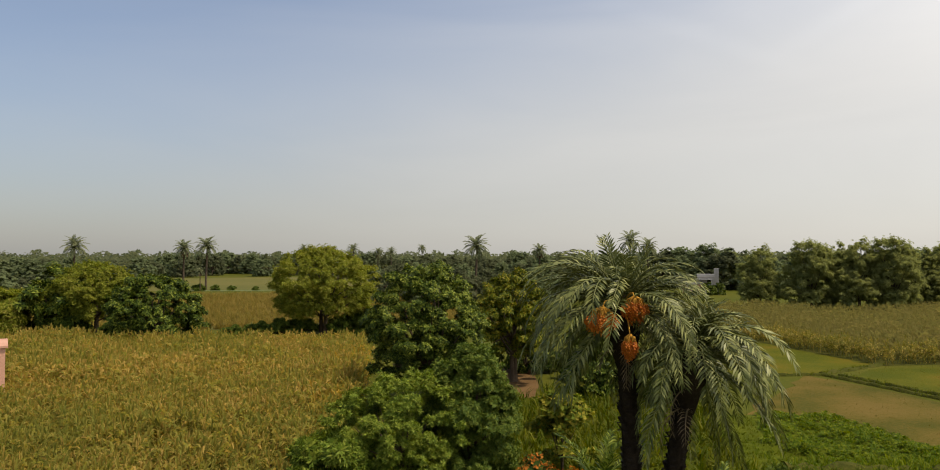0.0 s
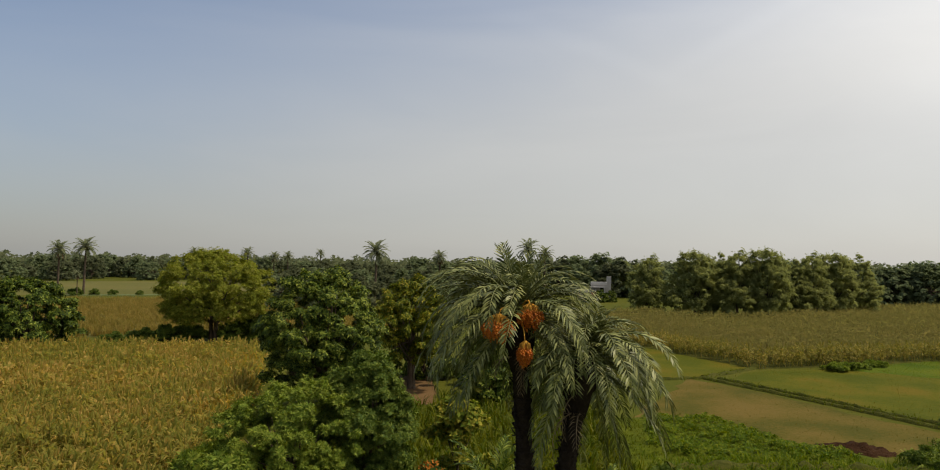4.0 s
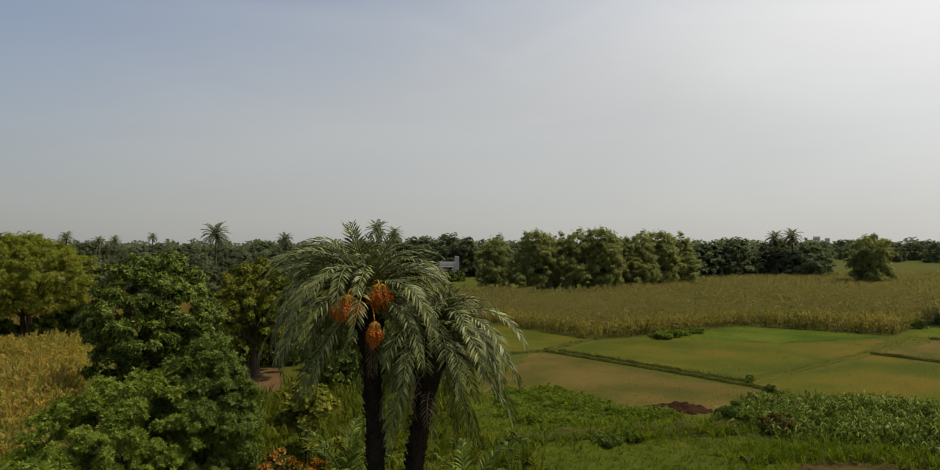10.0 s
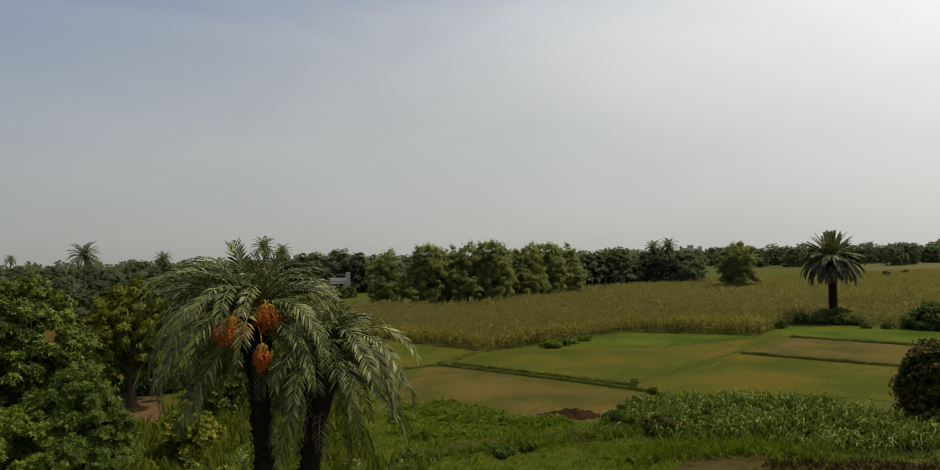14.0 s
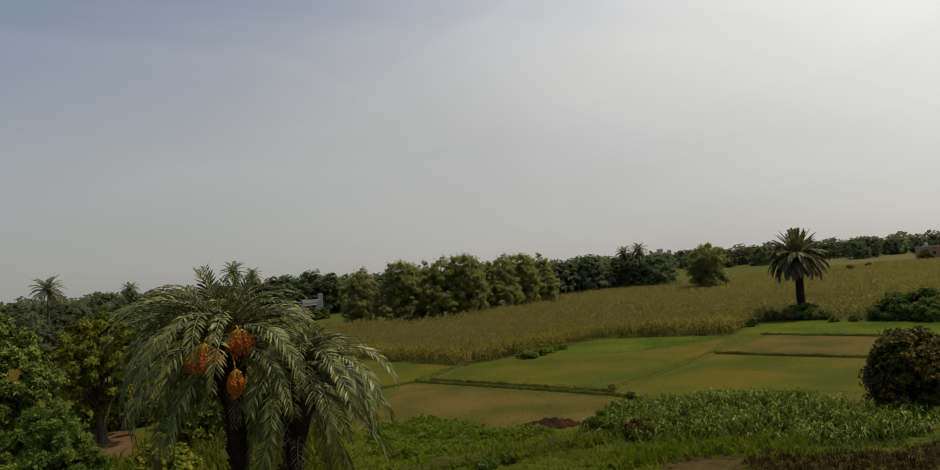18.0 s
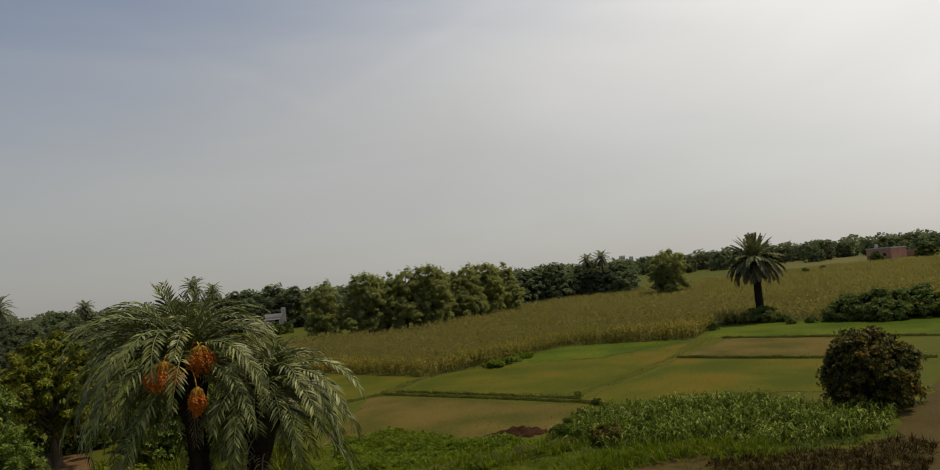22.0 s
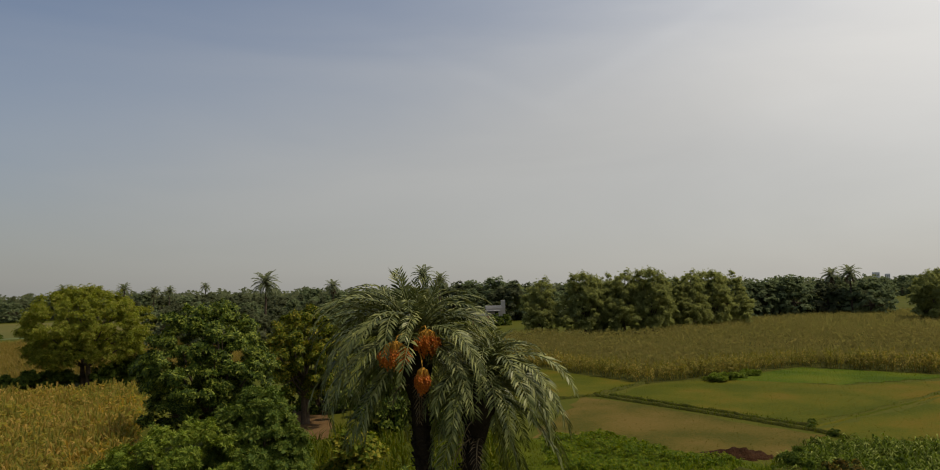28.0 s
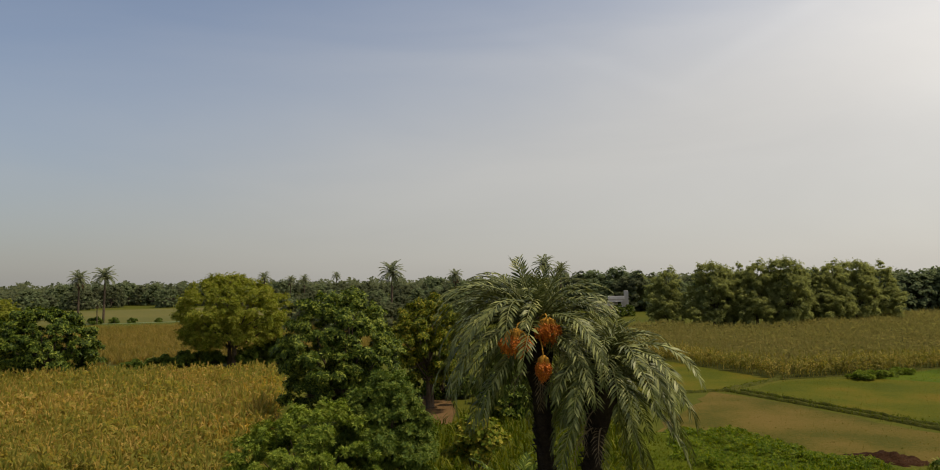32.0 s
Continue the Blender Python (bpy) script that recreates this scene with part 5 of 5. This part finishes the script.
part("post", quick_mesh("post", *tube([(0, 0, -0.1), (0.02, 0, 0.6), (0.03, 0.01, 1.1)], [0.09, 0.08, 0.06], 7), M_WHITEWASH, smooth=True), stake)
weed = tree_meshes(127, 2.2, 0.7, 0.05, 7, 900, CL_FINE, 0.2, M_BRIGHT, 0.02, 3, lobes=ground_lobes(127, 2.2, 0.7, 9))
for i, (x, y, s) in enumerate([(51.2, 37.2, 0.9), (52.8, 37.3, 1.0), (54.8, 37.4, 0.7), (56.8, 37.6, 0.8)]):
    plant_tree("weed_clump", weed, (x, y, 0), "pale green weeds below the crop edge", "weeds", "weed clumps below the crop", 1.4 * i, s)
darkshrub = tree_meshes(123, 2.4, 1.5, 0.1, 7, 1100, CL_FINE, 0.2, M_FEATHER, 0.05, 3, lobes=ground_lobes(123, 2.4, 1.5, 9))
for x, y, s in [(29.3, 17.3, 0.8), (38.6, 21.9, 0.25), (37.9, 20.2, 0.3), (40.0, 22.6, 0.25), (76.5, 25.6, 0.6)]:
    plant_tree("low_shrub", darkshrub, (x, y, 0), "low dark green shrub among the plots", "shrub", "low shrubs on the plots", x, s)


# ---- the tree row and the far woods ----
def row_tree(seed, w, h, n, clumps, leaf, size):
    """A tall tree with a broken, plumed crown over a short dark stem."""
    g = np.random.default_rng(seed)
    lobes = []
    for i in range(n):
        a, k = 2.4 * i + g.uniform(-0.3, 0.3), (i + 0.5) / n
        q = w / 2 * g.uniform(0.28, 0.46) * (1.1 - 0.35 * k)
        r = w / 2 * 0.78 * math.sqrt(max(0.1, 1 - k ** 2.2)) * g.uniform(0.5, 1.15)
        lobes.append((r * math.cos(a), r * math.sin(a), 1.3 + (h - 2.6) * k, q, q, q * g.uniform(0.8, 1.3)))
    for i in range(7):
        a, r = 2.4 * i + 1, w / 2 * g.uniform(0.1, 0.6)
        q = w / 2 * g.uniform(0.1, 0.17)
        lobes.append((r * math.cos(a), r * math.sin(a), h - 1.1 + g.uniform(-1.4, 0.5), q, q, q * g.uniform(1.6, 2.6)))
    return tree_meshes(seed, w, h, 1.0, n, clumps, CL_FINE, size, leaf, 0.22, 2, lobes=lobes, up=0.5, puffs=300, puff=0.58, stir=0.6, spike=1.7, squash=0.8)


ROW = [row_tree(303, 8.2, 12.2, 22, 15000, M_ROW, 0.3), row_tree(301, 9.8, 12.0, 24, 18000, M_ROW, 0.3), row_tree(302, 11.4, 12.4, 30, 20000, M_ROW, 0.3)]
for i, (bearing, d, h) in enumerate([(40.7, 121, 9.4), (44.1, 121, 9.9), (45.5, 124, 9.4), (47.3, 122, 10.3), (49.3, 123, 10.3), (50.9, 130, 8.6), (52.4, 131, 10.1), (53.9, 138, 9.9), (55.1, 146, 9.6), (38.6, 176, 8.6)]):
    plant_tree("row_tree", ROW[i % 3], spot(bearing, d), "tall olive green tree in the row behind the crop", group="tree row behind the crop", turn=2.1 * i, scale=h / 12.2)

g = np.random.default_rng(9)
# belt trees use the leaf colours that carry the painted haze
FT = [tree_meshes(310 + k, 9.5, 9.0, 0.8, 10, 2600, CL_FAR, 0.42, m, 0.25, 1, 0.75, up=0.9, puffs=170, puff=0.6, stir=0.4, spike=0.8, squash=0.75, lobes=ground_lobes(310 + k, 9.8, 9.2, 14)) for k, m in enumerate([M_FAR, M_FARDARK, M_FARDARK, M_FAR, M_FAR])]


def belt(b0, b1, d0, d1, h0, h1, count, kinds, label):
    for i in range(count):
        bearing = b0 + (b1 - b0) * (i + g.uniform(-0.4, 0.4)) / count
        plant_tree("distant_tree", FT[kinds[int(g.integers(len(kinds)))]], spot(bearing, g.uniform(d0, d1)), label, group="far tree belt", turn=g.uniform(0, 6.28), scale=g.uniform(h0, h1) / 9.0)


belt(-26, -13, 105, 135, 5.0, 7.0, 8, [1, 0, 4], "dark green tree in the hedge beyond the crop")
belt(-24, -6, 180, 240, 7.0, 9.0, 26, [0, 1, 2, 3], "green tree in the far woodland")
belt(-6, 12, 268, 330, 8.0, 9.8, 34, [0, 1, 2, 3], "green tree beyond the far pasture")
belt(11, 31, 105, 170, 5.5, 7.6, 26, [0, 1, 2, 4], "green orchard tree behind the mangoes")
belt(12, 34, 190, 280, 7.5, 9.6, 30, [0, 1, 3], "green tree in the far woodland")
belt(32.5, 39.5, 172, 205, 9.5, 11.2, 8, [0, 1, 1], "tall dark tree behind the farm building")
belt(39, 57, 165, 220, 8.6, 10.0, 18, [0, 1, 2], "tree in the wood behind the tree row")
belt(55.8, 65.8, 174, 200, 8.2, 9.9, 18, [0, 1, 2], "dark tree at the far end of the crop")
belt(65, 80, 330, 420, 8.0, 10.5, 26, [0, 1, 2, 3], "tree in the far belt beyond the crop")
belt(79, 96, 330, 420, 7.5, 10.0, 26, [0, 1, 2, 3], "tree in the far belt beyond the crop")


def far_wood():
    q = np.random.default_rng(55)
    n = 22000
    a = np.radians(q.uniform(-40, 112, n))
    d = q.uniform(440, 800, n)
    h = 7.5 + 2.2 * np.sin(a * 60 + d * 0.02) + 1.5 * np.sin(a * 173)
    p = np.stack([d * np.sin(a), d * np.cos(a), np.abs(h) * np.sqrt(q.random(n))], -1)
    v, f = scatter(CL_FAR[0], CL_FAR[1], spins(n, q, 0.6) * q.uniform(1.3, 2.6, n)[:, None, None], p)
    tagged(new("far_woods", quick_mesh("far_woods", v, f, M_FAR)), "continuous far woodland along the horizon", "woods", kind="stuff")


far_wood()


# ---- buildings ----
def flat_house(name, at, turn, sx, sy, h, wall, label, openings, parapet=0.25, roof=M_CONCRETE):
    """A small flat-roofed house: walls, a roof slab, and framed near-black panels as openings."""
    ob = thing(name, at, label, "building", turn=turn)
    bm = bmesh.new()
    w = 0.23
    for cx, cy, ax, ay in [(0, -sy / 2 + w / 2, sx, w), (0, sy / 2 - w / 2, sx, w), (-sx / 2 + w / 2, 0, w, sy - 2 * w), (sx / 2 - w / 2, 0, w, sy - 2 * w)]:
        box_bm(bm, cx, cy, h / 2 - 0.1, ax, ay, h + 0.2)
    part("wall", mesh_from_bm("wall", bm, wall), ob)
    bm = bmesh.new()
    box_bm(bm, 0, 0, h + 0.075, sx + 0.24, sy + 0.24, 0.15)
    if parapet:
        for cx, cy, ax, ay in [(0, -sy / 2, sx + 0.2, 0.15), (0, sy / 2, sx + 0.2, 0.15), (-sx / 2, 0, 0.15, sy - 0.15), (sx / 2, 0, 0.15, sy - 0.15)]:
            box_bm(bm, cx, cy, h + 0.15 + parapet / 2, ax, ay, parapet)
    bmesh.ops.bevel(bm, geom=bm.edges[:], offset=0.015, segments=1, affect="EDGES")
    part("roof", mesh_from_bm("roof", bm, roof), ob, "flat roof slab")
    for kind, x, z, ow, oh in openings:
        bm = bmesh.new()
        # no hole in the wall: indoor shade is painted as a dark panel
        box_bm(bm, x, -sy / 2 - 0.012, z, ow, 0.02, oh)
        d = part(kind, mesh_from_bm(kind, bm, M_DARKGAP), ob)
        bm = bmesh.new()
        for cx, cz, ax, az in [(x, z + oh / 2 + 0.05, ow + 0.2, 0.1), (x - ow / 2 - 0.05, z, 0.1, oh), (x + ow / 2 + 0.05, z, 0.1, oh)]:
            box_bm(bm, cx, -sy / 2 - 0.03, cz, ax, 0.06, az)
        part("frame", mesh_from_bm("frame", bm, M_CONCRETE), d)
    return ob


flat_house("pump_house", spot(-18.2, 46.0), radians(16), 3.6, 3.4, 3.55, M_PINK, "small pink plastered pump house standing in the crop", [("door", 0.6, 1.0, 0.9, 2.0)], 0.0, M_PINK)
barn = flat_house("farm_building", spot(36.75, 160), radians(-37), 3.4, 4.5, 3.5, M_CONCRETE, "weathered farm building with white roof slabs among trees", [("door", -0.7, 1.0, 0.9, 2.0), ("window", 0.7, 2.4, 0.8, 0.9)], 0.4, M_WHITEWASH)
bm = bmesh.new()
box_bm(bm, -0.3, -2.75, 3.0, 3.4, 1.3, 0.14)
for x in (-1.8, 1.2):
    box_bm(bm, x, -3.2, 1.4, 0.18, 0.18, 2.9)
part("porch", mesh_from_bm("porch", bm, M_WHITEWASH), barn, "whitewashed porch slab on two posts")
bm = bmesh.new()
box_bm(bm, 2.2, 0.4, 2.6, 1.0, 1.4, 5.4)
bmesh.ops.bevel(bm, geom=bm.edges[:], offset=0.02, segments=1, affect="EDGES")
part("stair_tower", mesh_from_bm("stair_tower", bm, M_CONCRETE), barn, "narrow grey concrete tower")
flat_house("farm_shed", spot(35.75, 157), radians(-37), 4.0, 3.0, 2.0, M_BRICK, "low brick shed beside the farm building", [("door", 0.5, 0.95, 1.0, 1.8)])
house = flat_house("brick_house", spot(83.75, 300), radians(-118), 9.6, 8.6, 3.7, M_BRICK, "flat-roofed brick house beyond the far crop", [("door", -2.0, 1.05, 1.2, 2.1), ("window", 2.2, 1.6, 1.2, 1.2)])
yard = thing("yard_wall", spot(85.6, 302), "low dark brick yard wall beside the house", "wall", turn=radians(-86))
bm = bmesh.new()
box_bm(bm, 0, 0, 1.1, 8.5, 0.25, 2.4)
box_bm(bm, 4.1, 2.0, 1.1, 0.25, 3.75, 2.4)
part("wall", mesh_from_bm("wall", bm, M_BRICK), yard)
bm = bmesh.new()
box_bm(bm, 0, 0, 2.36, 8.7, 0.35, 0.1)
part("coping", mesh_from_bm("coping", bm, M_CONCRETE), yard)
for bearing, h, w in [(65.2, 12.4, 4.6), (65.9, 11.2, 3.2)]:
    ob = thing("tall_block", spot(bearing, 560), "pale tall building far off on the horizon", "building", "far pale buildings", turn=-radians(bearing))
    bm = bmesh.new()
    box_bm(bm, 0, 0, h / 2, w, 6, h)
    part("wall", mesh_from_bm("wall", bm, M_PALE), ob)
    # haze over the dark windows is put into pale concrete-coloured panes
    for s in range(3):
        for c in range(3):
            bm = bmesh.new()
            box_bm(bm, (c - 1) * w * 0.3, -3.02, h - 1.6 - 3.2 * s, w * 0.14, 0.1, 1.4)
            part("window", mesh_from_bm("window", bm, M_CONCRETE), ob)
bm = bmesh.new()
bmesh.ops.create_cone(bm, cap_ends=True, segments=16, radius1=0.6, radius2=0.5, depth=1.2, matrix=Matrix.Translation((-3.6, 0, 4.9)))
part("water_tank", mesh_from_bm("water_tank", bm, M_WHITEWASH), house, "white rooftop water tank")
